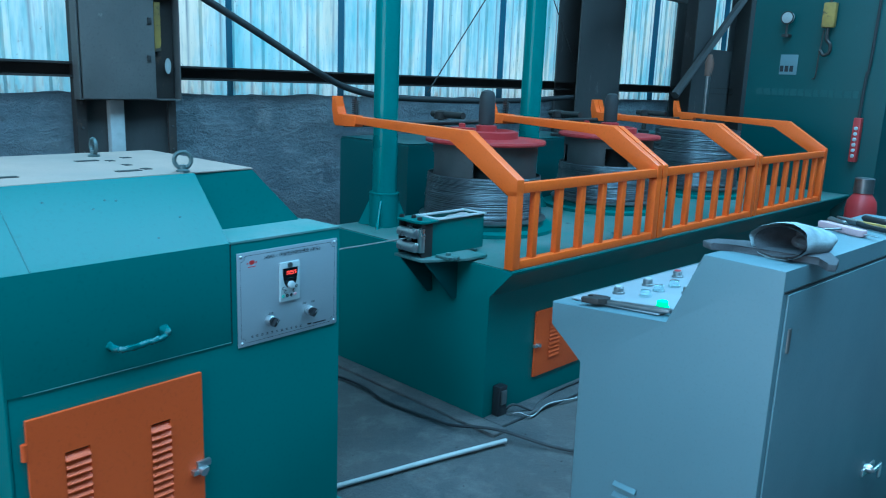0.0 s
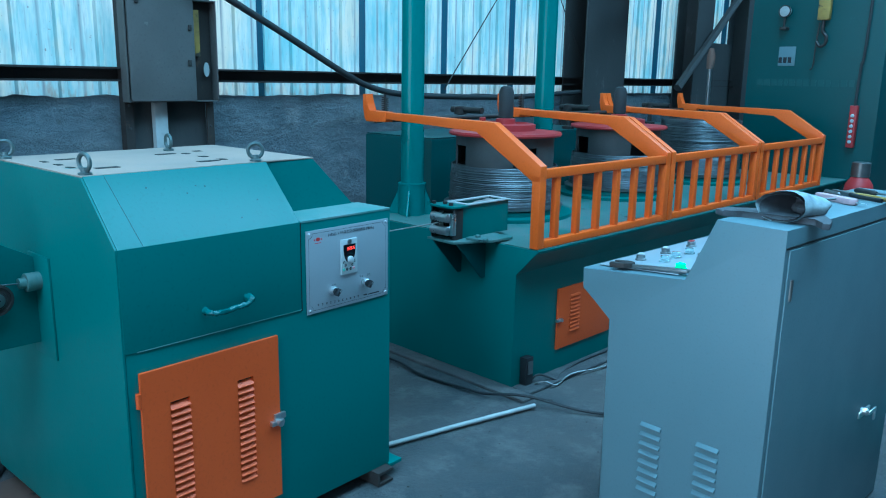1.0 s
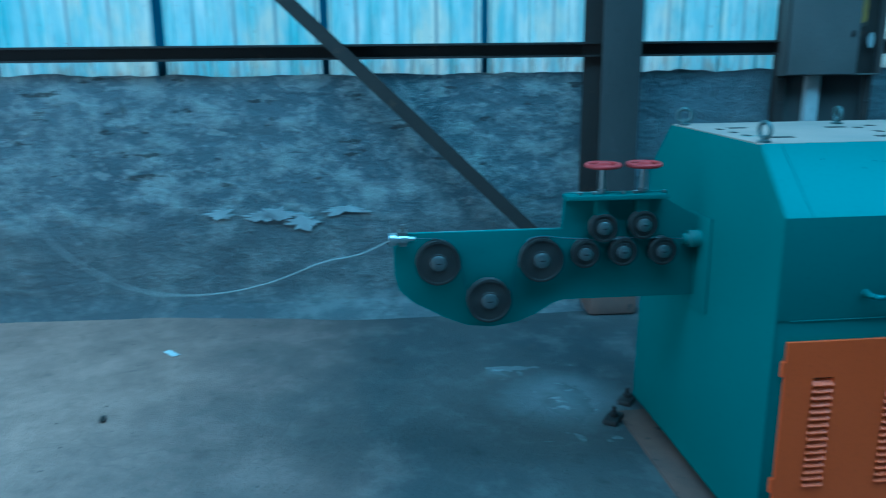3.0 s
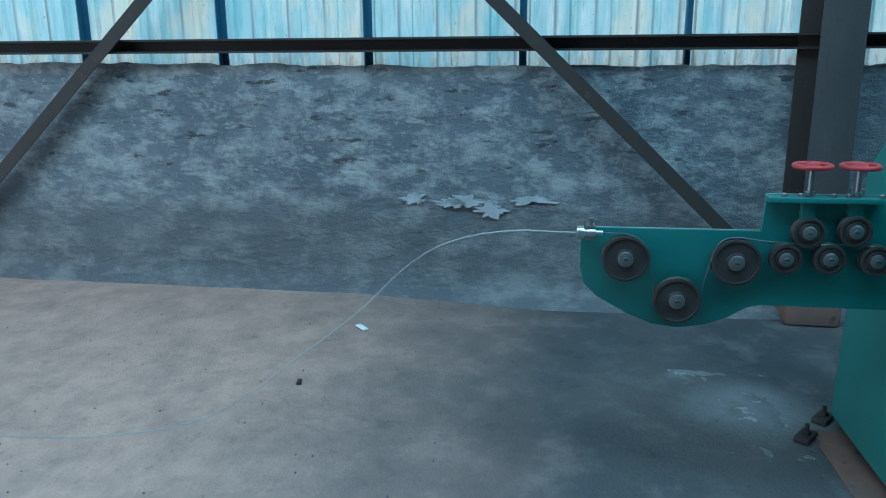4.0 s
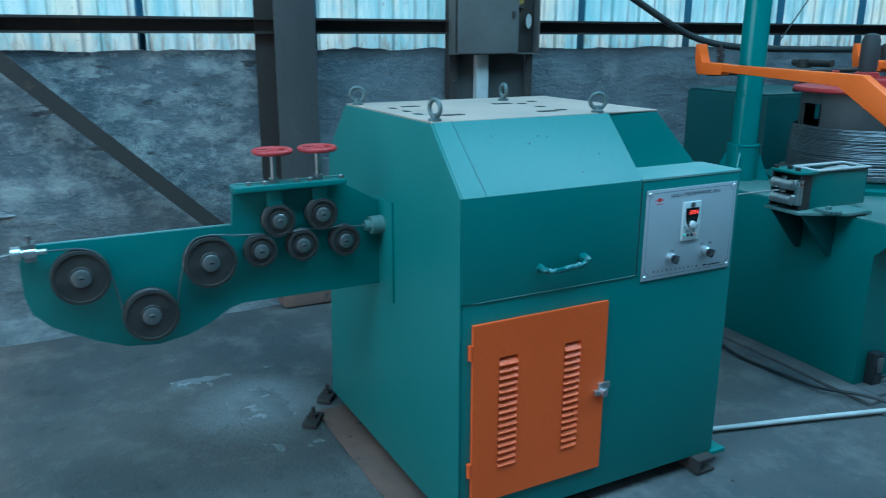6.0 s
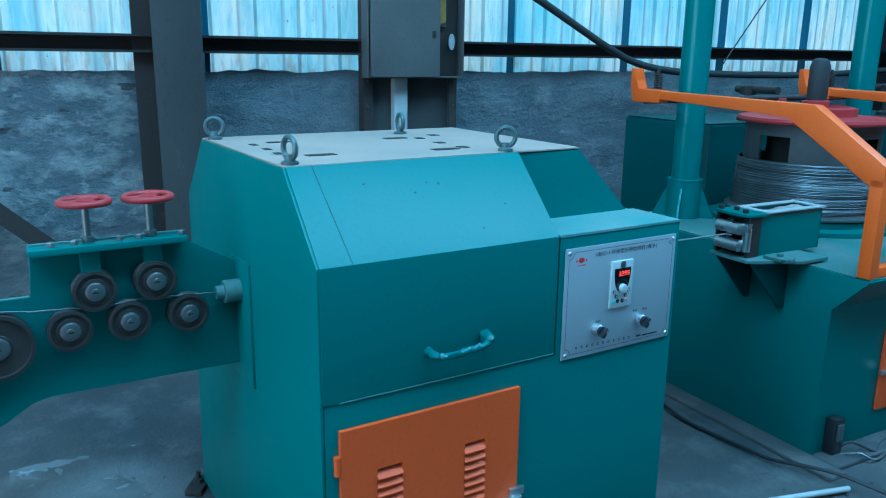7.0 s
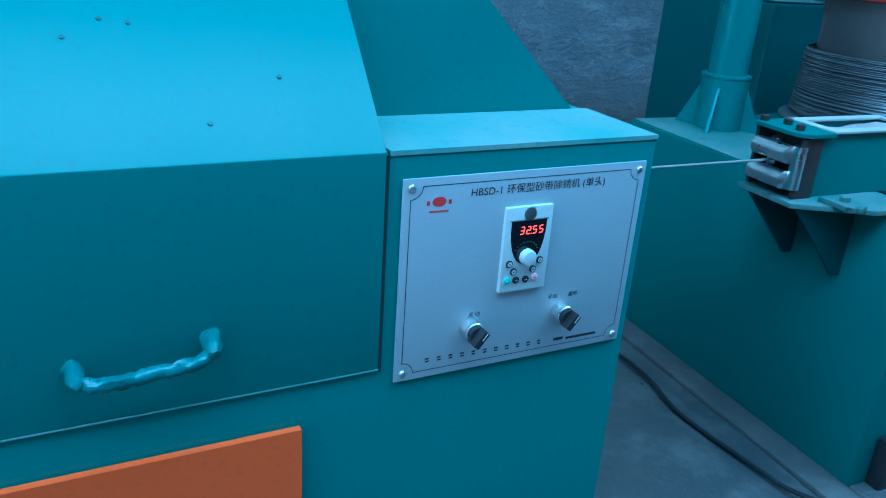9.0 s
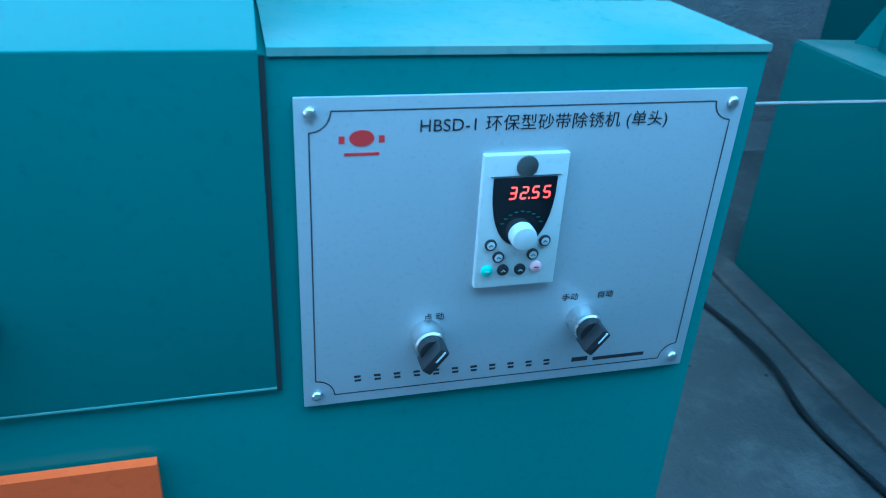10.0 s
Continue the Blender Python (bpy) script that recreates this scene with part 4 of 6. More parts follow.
def pulley(ob, y, z, r, label):
    m = pose(0, 0, 0, 0, 90, 0)
    bm = B()
    turn(bm, [(0.012, -0.018), (r, -0.018), (r, -0.010), (r - 0.011, -0.001), (r - 0.011, 0.001), (r, 0.010), (r, 0.018), (r - 0.008, 0.019), (r - 0.010, 0.013), (0.032, 0.013), (0.03, 0.016), (0.012, 0.016)], 40, m, close=False)
    w = part("pulley", bm, IRON, ob, label, pose(0.036, y, z))
    for k in range(3):
        a = 2 * math.pi * k / 3 + 0.4
        bm = B()
        rod(bm, (0.012, 0.55 * r * math.cos(a), 0.55 * r * math.sin(a)), (0.0145, 0.55 * r * math.cos(a), 0.55 * r * math.sin(a)), 0.004, 8)
        part("bolt_head", bm, IRON, w)
    bm = B()
    h = 0.0225 if r < 0.06 else 0.026
    turn(bm, [(h, 0.014), (h, 0.024), (h - 0.003, 0.026), (0.009, 0.026), (0.008, 0.029)], 24, pose(0.036, y, z) @ m)
    part("axle_nut", bm, STEEL, ob, "bright axle nut")
    bm = B()
    box(bm, 0.0635, 0.0655, y - 0.007, y + 0.007, z - 0.002, z + 0.002)
    part("axle_slot", bm, HOLE_SHADE, ob)
    return w


def straightener():
    ob = thing("wire_straightener", pose(SX, 0, 0), "green plate arm with dark grooved wheels and two red handwheels", "wire straightener")
    bm = B()
    poly = [(-0.06, 0.96), (0.485, 0.955), (0.489, 1.065), (0.825, 1.069), (0.975, 0.985), (0.975, 0.70), (0.50, 0.705), (0.46, 0.695), (0.40, 0.655), (0.33, 0.627), (0.24, 0.612), (0.15, 0.622), (0.07, 0.655), (-0.04, 0.715), (-0.085, 0.76), (-0.1, 0.82), (-0.1, 0.95)]
    prism(bm, poly, "x", -0.014, 0.0, 0.002)
    part("arm_plate", bm, GREEN, ob)
    bm = B()
    box(bm, -0.012, 0.055, 0.485, 0.84, 1.064, 1.08, 0.003)
    part("top_bar", bm, GREEN, ob)
    for y0, y1, z in ((-0.055, 0.48, 0.958), (0.49, 0.838, 1.0805)):
        bm = B()
        box(bm, -0.0125, -0.001, y0, y1, z, z + 0.0025)
        part("pale_edge", bm, DUST_GREEN, ob, "pale upper edge")
    for y in (0.535, 0.585, 0.685, 0.73, 0.83):
        bm = B()
        turn(bm, [(0.009, 1.08), (0.009, 1.09), (0.007, 1.092)], 6, pose(0.03, y, 0))
        part("bolt", bm, STEEL, ob)
    wheels = [pulley(ob, y, z, 0.078, "large dark grooved wheel") for y, z in ((0.047, 0.865), (0.222, 0.724), (0.402, 0.862))]
    wheels += [pulley(ob, y, z, 0.05, "small dark grooved wheel") for y, z in ((0.555, 0.878), (0.689, 0.881), (0.831, 0.879), (0.617, 0.967), (0.757, 0.974))]
    for y in (0.616, 0.759):
        bm = B()
        box(bm, 0.0, 0.03, y - 0.022, y + 0.022, 0.985, 1.071, 0.003)
        part("slider", bm, GREEN, ob, "green slider block of the upper wheel")
        bm = B()
        turn(bm, [(0.015, 1.08), (0.015, 1.096), (0.0085, 1.097), (0.0085, 1.172)], 14, pose(0.015, y, 0))
        part("screw_spindle", bm, STEEL, ob, "threaded steel spindle")
        bm = B()
        ring(bm, 0.054, 0.0085, Matrix(), 36, 10)
        hw = part("handwheel", bm, RED, ob, "red spoked handwheel", pose(0.015, y, 1.178))
        bm = B()
        turn(bm, [(0.022, -0.008), (0.022, 0.004), (0.016, 0.007), (0.009, 0.01)], 20)
        part("hub", bm, RED, hw)
        for k in range(3):
            a = 2 * math.pi * k / 3 + 0.5
            bm = B()
            box(bm, 0.008, 0.052, -0.014, 0.014, -0.004, 0.003, 0.002, pose(0, 0, 0, 0, 0, math.degrees(a)))
            part("spoke", bm, RED, hw)
    # inlet nozzle
    bm = B()
    m = pose(0.04, -0.115, 0.95, -90, 0, 0)
    turn(bm, [(0.022, 0.0), (0.022, 0.022), (0.012, 0.024), (0.012, 0.03), (0.016, 0.032), (0.016, 0.06), (0.008, 0.062), (0.008, 0.085)], 20, m)
    part("nozzle", bm, CHROME, ob, "bright steel inlet nozzle")
    bm = B()
    box(bm, -0.005, 0.05, -0.085, -0.055, 0.925, 0.975, 0.003)
    rod(bm, (0.04, -0.07, 0.97), (0.04, -0.07, 0.995), 0.006, 8)
    box(bm, 0.028, 0.052, -0.078, -0.062, 0.993, 1.0, 0.002)
    part("nozzle_bracket", bm, STEEL, ob, "clamped nozzle bracket")
    # the wire as it lies over the wheels
    bm = B()
    tube(bm, spline([(0.03, -0.06, 0.95), (0.03, 0.0, 0.9465), (0.03, 0.05, 0.944), (0.03, 0.10, 0.92), (0.03, 0.13, 0.84), (0.03, 0.16, 0.70), (0.03, 0.222, 0.652), (0.03, 0.285, 0.70), (0.03, 0.318, 0.83), (0.03, 0.35, 0.922), (0.03, 0.402, 0.941), (0.03, 0.47, 0.934)], 8), 0.0022, 8)
    part("laid_wire", bm, COIL, ob, "thin bright wire over the wheels")
    bm = B()
    tube(bm, [(0.036, 0.47, 0.934), (0.036, 0.56, 0.928), (0.036, 0.624, 0.918), (0.036, 0.692, 0.928), (0.036, 0.77, 0.925), (0.036, 0.84, 0.922), (0.036, 0.93, 0.915)], 0.0028, 8)
    part("straight_wire", bm, COIL, ob, "thin bright wire between the small wheels")
    return ob, wheels


# ---- the drawing machine ----
DM = pose(-2.328, 3.105, 0, 0, 0, -3.15)
GATE = 1.265
DRUM = (-0.725, 0.745)
PITCH = 1.28
LENGTH = 4.6


def drawing_bed():
    ob = thing("drawing_machine_bed", DM, "long green-painted wire-drawing machine bed with an oily deck", "machine")
    bm = B()
    prism(bm, [(0, 0), (0, 0.612), (0.128, 0.735), (0.135, 0.752), (-1.2, 0.752), (-1.2, 0)], "y", 0, LENGTH, 0.004)
    part("body", bm, GREEN, ob)
    bm = B()
    box(bm, -1.195, 0.13, 0.006, LENGTH - 0.01, 0.7525, 0.758, 0.002)
    part("deck_plate", bm, DECK, ob, "oily grey-green deck plate")
    for k in range(3):
        y = 0.36 + PITCH * k
        bm = B()
        box(bm, 0.002, 0.014, y, y + 0.52, 0.128, 0.472, 0.003)
        d = part("door", bm, ORANGE_DOOR, ob, "orange service door")
        for i in range(10):
            bm = B()
            z = 0.42 - 0.022 * i
            prism(bm, [(0.013, z + 0.004), (0.022, z - 0.008), (0.022, z - 0.011), (0.013, z - 0.002)], "y", y + 0.11, y + 0.2)
            part("louvre", bm, ORANGE_DOOR, d)
        bm = B()
        box(bm, 0.012, 0.03, y - 0.02, y + 0.03, 0.29, 0.306, 0.003)
        rod(bm, (0.012, y + 0.01, 0.3), (0.04, y + 0.01, 0.3), 0.009, 10)
        part("latch", bm, CHROME, d, "chrome latch")
    bm = B()
    for x0, x1, y0, y1 in ((-1.5, 0.16, -0.1, 0.0), (0.0, 0.12, 0.0, LENGTH)):
        box(bm, x0, x1, y0, y1, -0.01, 0.012, 0.008)
    structure("trim_grout_strip", bm, FLOOR, "rough cement strip grouted round the foot of the machine", DM, category="grout")


def guide_box():
    ob = thing("roller_guide_box", DM @ pose(-0.308, -0.15, 0.76), "green wire-guide box with bright entry rollers on a bracket", "wire guide")
    bm = B()
    prism(bm, [(-0.088, -0.09), (0.1, -0.09), (0.2, 0.1), (0.2, 0.25), (-0.088, 0.25)], "z", 0.006, 0.02, 0.003)
    part("bracket_plate", bm, DECK, ob)
    for x in (-0.07, 0.1):
        bm = B()
        prism(bm, [(-0.07, 0.006), (0.148, 0.006), (0.148, -0.2), (0.12, -0.2)], "x", x - 0.006, x + 0.006, 0.002)
        part("gusset", bm, GREEN_DARK, ob, "triangular bracket gusset")
    # open-topped box
    x0, x1, y0, y1, z0, z1, t = -0.07, 0.07, 0.0, 0.36, 0.02, 0.185, 0.01
    for a in ((x0, x0 + t, y0, y1), (x1 - t, x1, y0, y1), (x0, x1, y0, y0 + t), (x0, x1, y1 - t, y1)):
        bm = B()
        box(bm, *a, z0, z1, 0.002)
        part("side", bm, GREEN, ob)
    bm = B()
    for a in ((x0 - 0.01, x0 + 0.022, y0 + 0.03, y1 + 0.01), (x1 - 0.022, x1 + 0.01, y0 + 0.03, y1 + 0.01), (x0 + 0.02, x1 - 0.02, y0 + 0.03, y0 + 0.06), (x0 + 0.02, x1 - 0.02, y1 - 0.02, y1 + 0.01)):
        box(bm, *a, z1 + 0.001, z1 + 0.007, 0.001)
    part("rim", bm, PVC, ob, "pale rim of the box")
    bm = B()
    n = 10
    g = [[bm.verts.new((x0 + t + (x1 - x0 - 2 * t) * i / n, y0 + t + (y1 - y0 - 2 * t) * j / n, z1 - 0.012 + 0.02 * noise.noise((i * 0.35, j * 0.3, 7)))) for j in range(n + 1)] for i in range(n + 1)]
    for i in range(n):
        for j in range(n):
            bm.faces.new((g[i][j], g[i + 1][j], g[i + 1][j + 1], g[i][j + 1]))
    part("drawing_powder", bm, DUST_PILE, ob, "pale drawing powder filling the box")
    # roller cassette
    for x in (-0.085, 0.066):
        bm = B()
        box(bm, x, x + 0.012, -0.066, 0.0, 0.02, 0.176, 0.003)
        part("cassette_side", bm, IRON, ob, "dark roller frame")
    bm = B()
    prism(bm, [(-0.085, -0.075), (-0.075, -0.085), (0.05, -0.085), (0.075, -0.076), (0.088, -0.05), (0.088, 0.028), (-0.085, 0.028)], "z", 0.179, 0.19, 0.002)
    part("cassette_top", bm, GREEN, ob)
    # dark plate that fills the space behind the rollers
    bm = B()
    box(bm, -0.07, 0.064, -0.03, -0.018, 0.022, 0.178, 0.002)
    part("cassette_back", bm, IRON, ob, "dark plate added behind the rollers")
    for z in (0.066, 0.132):
        bm = B()
        turn(bm, [(0.009, -0.07), (0.019, -0.068), (0.0235, -0.065), (0.0235, 0.045), (0.019, 0.048), (0.009, 0.052)], 28, pose(0.01, -0.082, z, 0, 90, 0))
        part("roller", bm, CHROME, ob, "bright horizontal guide roller")
    for x, y in ((-0.03, -0.04), (0.066, -0.062)):
        bm = B()
        rod(bm, (x, y, 0.045), (x, y, 0.155), 0.017, 20)
        part("roller", bm, CHROME, ob, "bright upright guide roller")
    for x, y in ((-0.07, -0.06), (-0.02, -0.03), (0.04, -0.05)):
        bm = B()
        turn(bm, [(0.012, 0.19), (0.012, 0.203), (0.009, 0.205)], 6, pose(x, y, 0))
        part("bolt", bm, IRON, ob)
    bm = B()
    prism(bm, [(0.1, 0.0), (0.19, 0.0), (0.21, 0.03), (0.19, 0.07), (0.1, 0.07)], "z", 0.02, 0.034, 0.003)
    turn(bm, [(0.014, 0.034), (0.014, 0.046), (0.01, 0.048)], 6, pose(0.15, 0.035, 0))
    part("clamp_lug", bm, DECK, ob, "bolted clamp lug")


def drum(m, full=False):
    """A drawing block: ring base, wire-wound body with windows, red flange and crown."""
    ob = thing("drawing_drum", m, "last drum heaped with a tall coil of finished wire" if full else "grey drawing drum wound with steel wire under a red flange", "drum", "drums on the drawing machine")
    bm = B()
    turn(bm, [(0.43, 0.0), (0.43, 0.02), (0.36, 0.024), (0.36, 0.05), (0.34, 0.055)], 48)
    part("ring_base", bm, GREEN, ob, "green ring under the drum")
    bm = B()
    turn(bm, [(0.2, 0.1), (0.2, 0.478)], 32)
    rot = part("rotor", bm, HOLE_SHADE, ob, "turning drum")
    bm = B()
    turn(bm, [(0.37, 0.058), (0.372, 0.066), (0.335, 0.078), (0.32, 0.15), (0.31, 0.3)], 48, close=False)
    part("drum_foot", bm, STEEL, rot, "flared drum foot")
    rng = random.Random(3)
    bm = B()
    turns = 104 if full else 56
    for k in range(turns):
        z = 0.065 + 0.0043 * k
        r = 0.338 - 0.014 * k / turns + rng.uniform(-0.0015, 0.002) + (0.004 if k in (12, 25, 33, 44, 50) else 0)
        ring(bm, r, 0.0028, pose(rng.uniform(-0.003, 0.003), rng.uniform(-0.003, 0.003), z, rng.uniform(-0.3, 0.3), rng.uniform(-0.3, 0.3), 0), 56, 5)
    tagged(part("wound_wire", bm, COIL, rot, "close turns of grey steel wire"), kind="stuff")
    if full:
        bm = B()
        turn(bm, [(0.3, 0.1), (0.3, 0.5), (0.12, 0.505), (0.1, 0.53)], 40)
        part("core", bm, IRON, rot, "dark drum core")
        return ob, rot
    bm = B()
    n, h0, h1, r = 48, 0.295, 0.475, 0.302
    for k in range(n):
        a0, a1 = 2 * math.pi * k / n, 2 * math.pi * (k + 1) / n
        window = (k % 12) in (4, 5, 6, 7)
        spans = ((h0, h0 + 0.01), (h1 - 0.055, h1)) if window else ((h0, h1),)
        for z0, z1 in spans:
            for rr in (r, r - 0.012):
                bm.faces.new([bm.verts.new((rr * math.cos(a), rr * math.sin(a), z)) for a, z in ((a0, z0), (a1, z0), (a1, z1), (a0, z1))])
        if (k % 12) in (4, 8):
            bm.faces.new([bm.verts.new((rr * math.cos(a0), rr * math.sin(a0), z)) for rr, z in ((r, h0), (r - 0.012, h0), (r - 0.012, h1), (r, h1))])
    bmesh.ops.remove_doubles(bm, verts=bm.verts[:], dist=1e-5)
    part("windowed_shell", bm, DRUM_GREY, rot, "grey shell with square windows")
    bm = B()
    turn(bm, [(0.29, 0.476), (0.343, 0.48), (0.347, 0.49), (0.343, 0.502), (0.2, 0.51)], 56)
    part("flange", bm, RED, ob, "red flange plate")
    bm = B()
    turn(bm, [(0.185, 0.508), (0.185, 0.545), (0.16, 0.552), (0.15, 0.53), (0.06, 0.53), (0.06, 0.575), (0.045, 0.58)], 40)
    part("crown", bm, RED, ob, "raised red crown")
    bm = B()
    turn(bm, [(0.042, 0.575), (0.046, 0.6), (0.046, 0.735), (0.036, 0.765), (0.015, 0.775)], 24)
    part("top_post", bm, RUBBER, ob, "dark grey rubber-sleeved post")
    bm = B()
    box(bm, -0.245, -0.13, -0.045, 0.045, 0.505, 0.555, 0.006)
    turn(bm, [(0.02, 0.555), (0.02, 0.575), (0.014, 0.578)], 10, pose(-0.19, 0, 0))
    part("clamp_block", bm, RED, ob, "small red clamp block")
    return ob, rot


def guard_gate(m):
    """A hinged guard: a barred fence with cranked arms reaching over the bed."""
    ob = thing("guard_gate", m, "orange-painted steel guard gate with upright bars and cranked arms", "guard gate", "guard gates along the drawing machine")
    g = GATE - 0.012
    for y in (0.0, g - 0.05):
        bm = B()
        box(bm, 0.08, 0.13, y, y + 0.05, 0.76, 1.12, 0.004)
        part("post", bm, ORANGE, ob)
    for z0, z1, n in ((0.76, 0.798, "bottom_rail"), (1.105, 1.15, "top_rail")):
        bm = B()
        box(bm, 0.085, 0.127, 0.05, g - 0.05, z0, z1, 0.004)
        part(n, bm, ORANGE, ob)
    for k in range(6):
        y = 0.05 + (g - 0.1) * (k + 0.62) / 6.3
        bm = B()
        box(bm, 0.089, 0.121, y - 0.018, y + 0.018, 0.796, 1.107, 0.004)
        part("bar", bm, ORANGE, ob)
    for y in (0.0, g - 0.05):
        bm = B()
        poly = [(0.13, 1.09), (0.13, 1.168), (-0.175, 1.36), (-1.0, 1.376), (-1.0, 1.336), (-0.29, 1.312), (0.08, 1.09)]
        prism(bm, poly, "y", y, y + 0.05, 0.004)
        part("arm", bm, ORANGE, ob, "cranked orange arm")
    for y in (0.0, g - 0.05):
        bm = B()
        prism(bm, [(-0.99, 1.322), (-0.99, 1.38), (-1.135, 1.378), (-1.155, 1.42), (-1.165, 1.475), (-1.19, 1.475), (-1.19, 1.4), (-1.175, 1.335), (-1.16, 1.318)], "y", y - 0.003, y + 0.053, 0.004)
        part("hinge_block", bm, ORANGE, ob, "orange hinge block")
    bm = B()
    rod(bm, (-1.13, 0.04, 1.325), (-1.13, g - 0.03, 1.325), 0.016, 10)
    part("hinge_bar", bm, IRON, ob)
    bm = B()
    tube(bm, [(-1.1 + 0.02 * math.cos(a * 0.9), 0.09 + 0.02 * math.sin(a * 0.9), 1.37 + 0.0016 * a) for a in range(56)], 0.0035, 5)
    rod(bm, (-1.1, 0.09, 1.33), (-1.1, 0.09, 1.475), 0.007, 8)
    part("spring", bm, IRON, ob, "dark coil spring")
    return ob


def crane_pole(m):
    ob = thing("pole", m, "teal-painted steel tube pole with a gusseted foot on the machine bed", "pole", "poles on the drawing machine")
    bm = B()
    turn(bm, [(0.068, 0.0), (0.068, 4.6)], 28)
    part("tube", bm, POLE_GREEN, ob)
    bm = B()
    turn(bm, [(0.083, 0.0), (0.083, 0.18), (0.086, 0.182), (0.086, 0.19), (0.068, 0.192)], 28)
    part("socket", bm, POLE_GREEN, ob)
    for k in range(4):
        bm = B()
        prism(bm, [(0.07, 0.0), (0.15, 0.0), (0.082, 0.15), (0.07, 0.15)], "y", -0.005, 0.005)
        bmesh.ops.transform(bm, matrix=pose(0, 0, 0, 0, 0, 35 + 90 * k), verts=bm.verts[:])
        part("gusset", bm, POLE_GREEN, ob)
    return ob


def rear_cabinet(m):
    ob = thing("motor_cabinet", m, "tall dark-green steel motor cabinet behind a drawing drum", "cabinet", "motor cabinets")
    bm = B()
    box(bm, -0.68, 0.0, 0.0, 0.8, 0.0, 1.18, 0.02)
    part("case", bm, GREEN_DARK, ob)
    bm = B()
    box(bm, -0.67, -0.01, 0.01, 0.79, 1.181, 1.186, 0.002)
    part("lid", bm, GREEN_DARK, ob)
    bm = B()
    turn(bm, [(0.05, 0), (0.05, 0.02), (0.02, 0.03), (0.02, 0.14), (0.045, 0.145), (0.045, 0.19), (0.03, 0.2)], 18, pose(-0.12, 0.4, 1.186))
    rod(bm, (-0.2, 0.4, 1.36), (0.08, 0.4, 1.36), 0.022, 12)
    part("winch_head", bm, IRON, ob, "dark pulley head")
    return ob


def drawing_machine():
    drawing_bed()
    guide_box()
    rotors = []
    first, rot = drum(DM @ pose(DRUM[0], DRUM[1], 0.759))
    made = [first]
    made.append(copy_thing(first, DM @ pose(DRUM[0], DRUM[1] + PITCH, 0.759)))
    made.append(drum(DM @ pose(DRUM[0], DRUM[1] + 2 * PITCH, 0.759), True)[0])
    for d in made:
        rotors += [c for c in d.children if c.name.startswith("rotor")]
    gate = guard_gate(DM)
    for k in (1, 2):
        copy_thing(gate, DM @ pose(0, GATE * k, 0))
    pole = crane_pole(DM @ pose(-1.038, 0.255, 0.7585))
    copy_thing(pole, DM @ pose(-1.038, 0.255 + PITCH, 0.7585))
    cab = rear_cabinet(DM @ pose(-1.26, 0.635, 0))
    copy_thing(cab, DM @ pose(-1.26, 0.635 + PITCH, 0))
    copy_thing(cab, DM @ pose(-1.26, 0.635 + 2 * PITCH, 0))
    # switch and cables at the bed's corner
    ob = thing("foot_switch_box", DM @ pose(0.002, 0.06, 0.0), "small black switch box screwed to the bed's corner, trailing cables", "switch box")
    bm = B()
    box(bm, 0, 0.045, 0, 0.06, 0, 0.16, 0.006)
    part("case", bm, BLACK, ob)
    bm = B()
    box(bm, 0.045, 0.052, 0.012, 0.048, 0.07, 0.14, 0.002)
    part("cover", bm, STEEL, ob, "bright cover plate")
    bm = B()
    tube(bm, spline([(0.02, 0.05, 0.01), (0.05, 0.1, 0.05), (0.09, 0.17, 0.02), (0.1, 0.2, 0.008), (0.06, 0.3, 0.008), (0.04, 0.5, 0.02), (0.05, 0.9, 0.02)], 8), 0.006, 8)
    part("cable", bm, RUBBER, ob)
    bm = B()
    tube(bm, spline([(0.03, 0.04, 0.0), (0.1, 0.08, 0.03), (0.14, 0.14, 0.008), (0.12, 0.3, 0.02), (0.16, 0.55, 0.008), (0.14, 0.9, 0.008)], 8), 0.005, 8)
    part("cable", bm, STEEL, ob, "grey cable")
    return rotors


# ---- the control desk ----
DESK = pose(-0.757, 2.165, 0, 0, 0, -5)


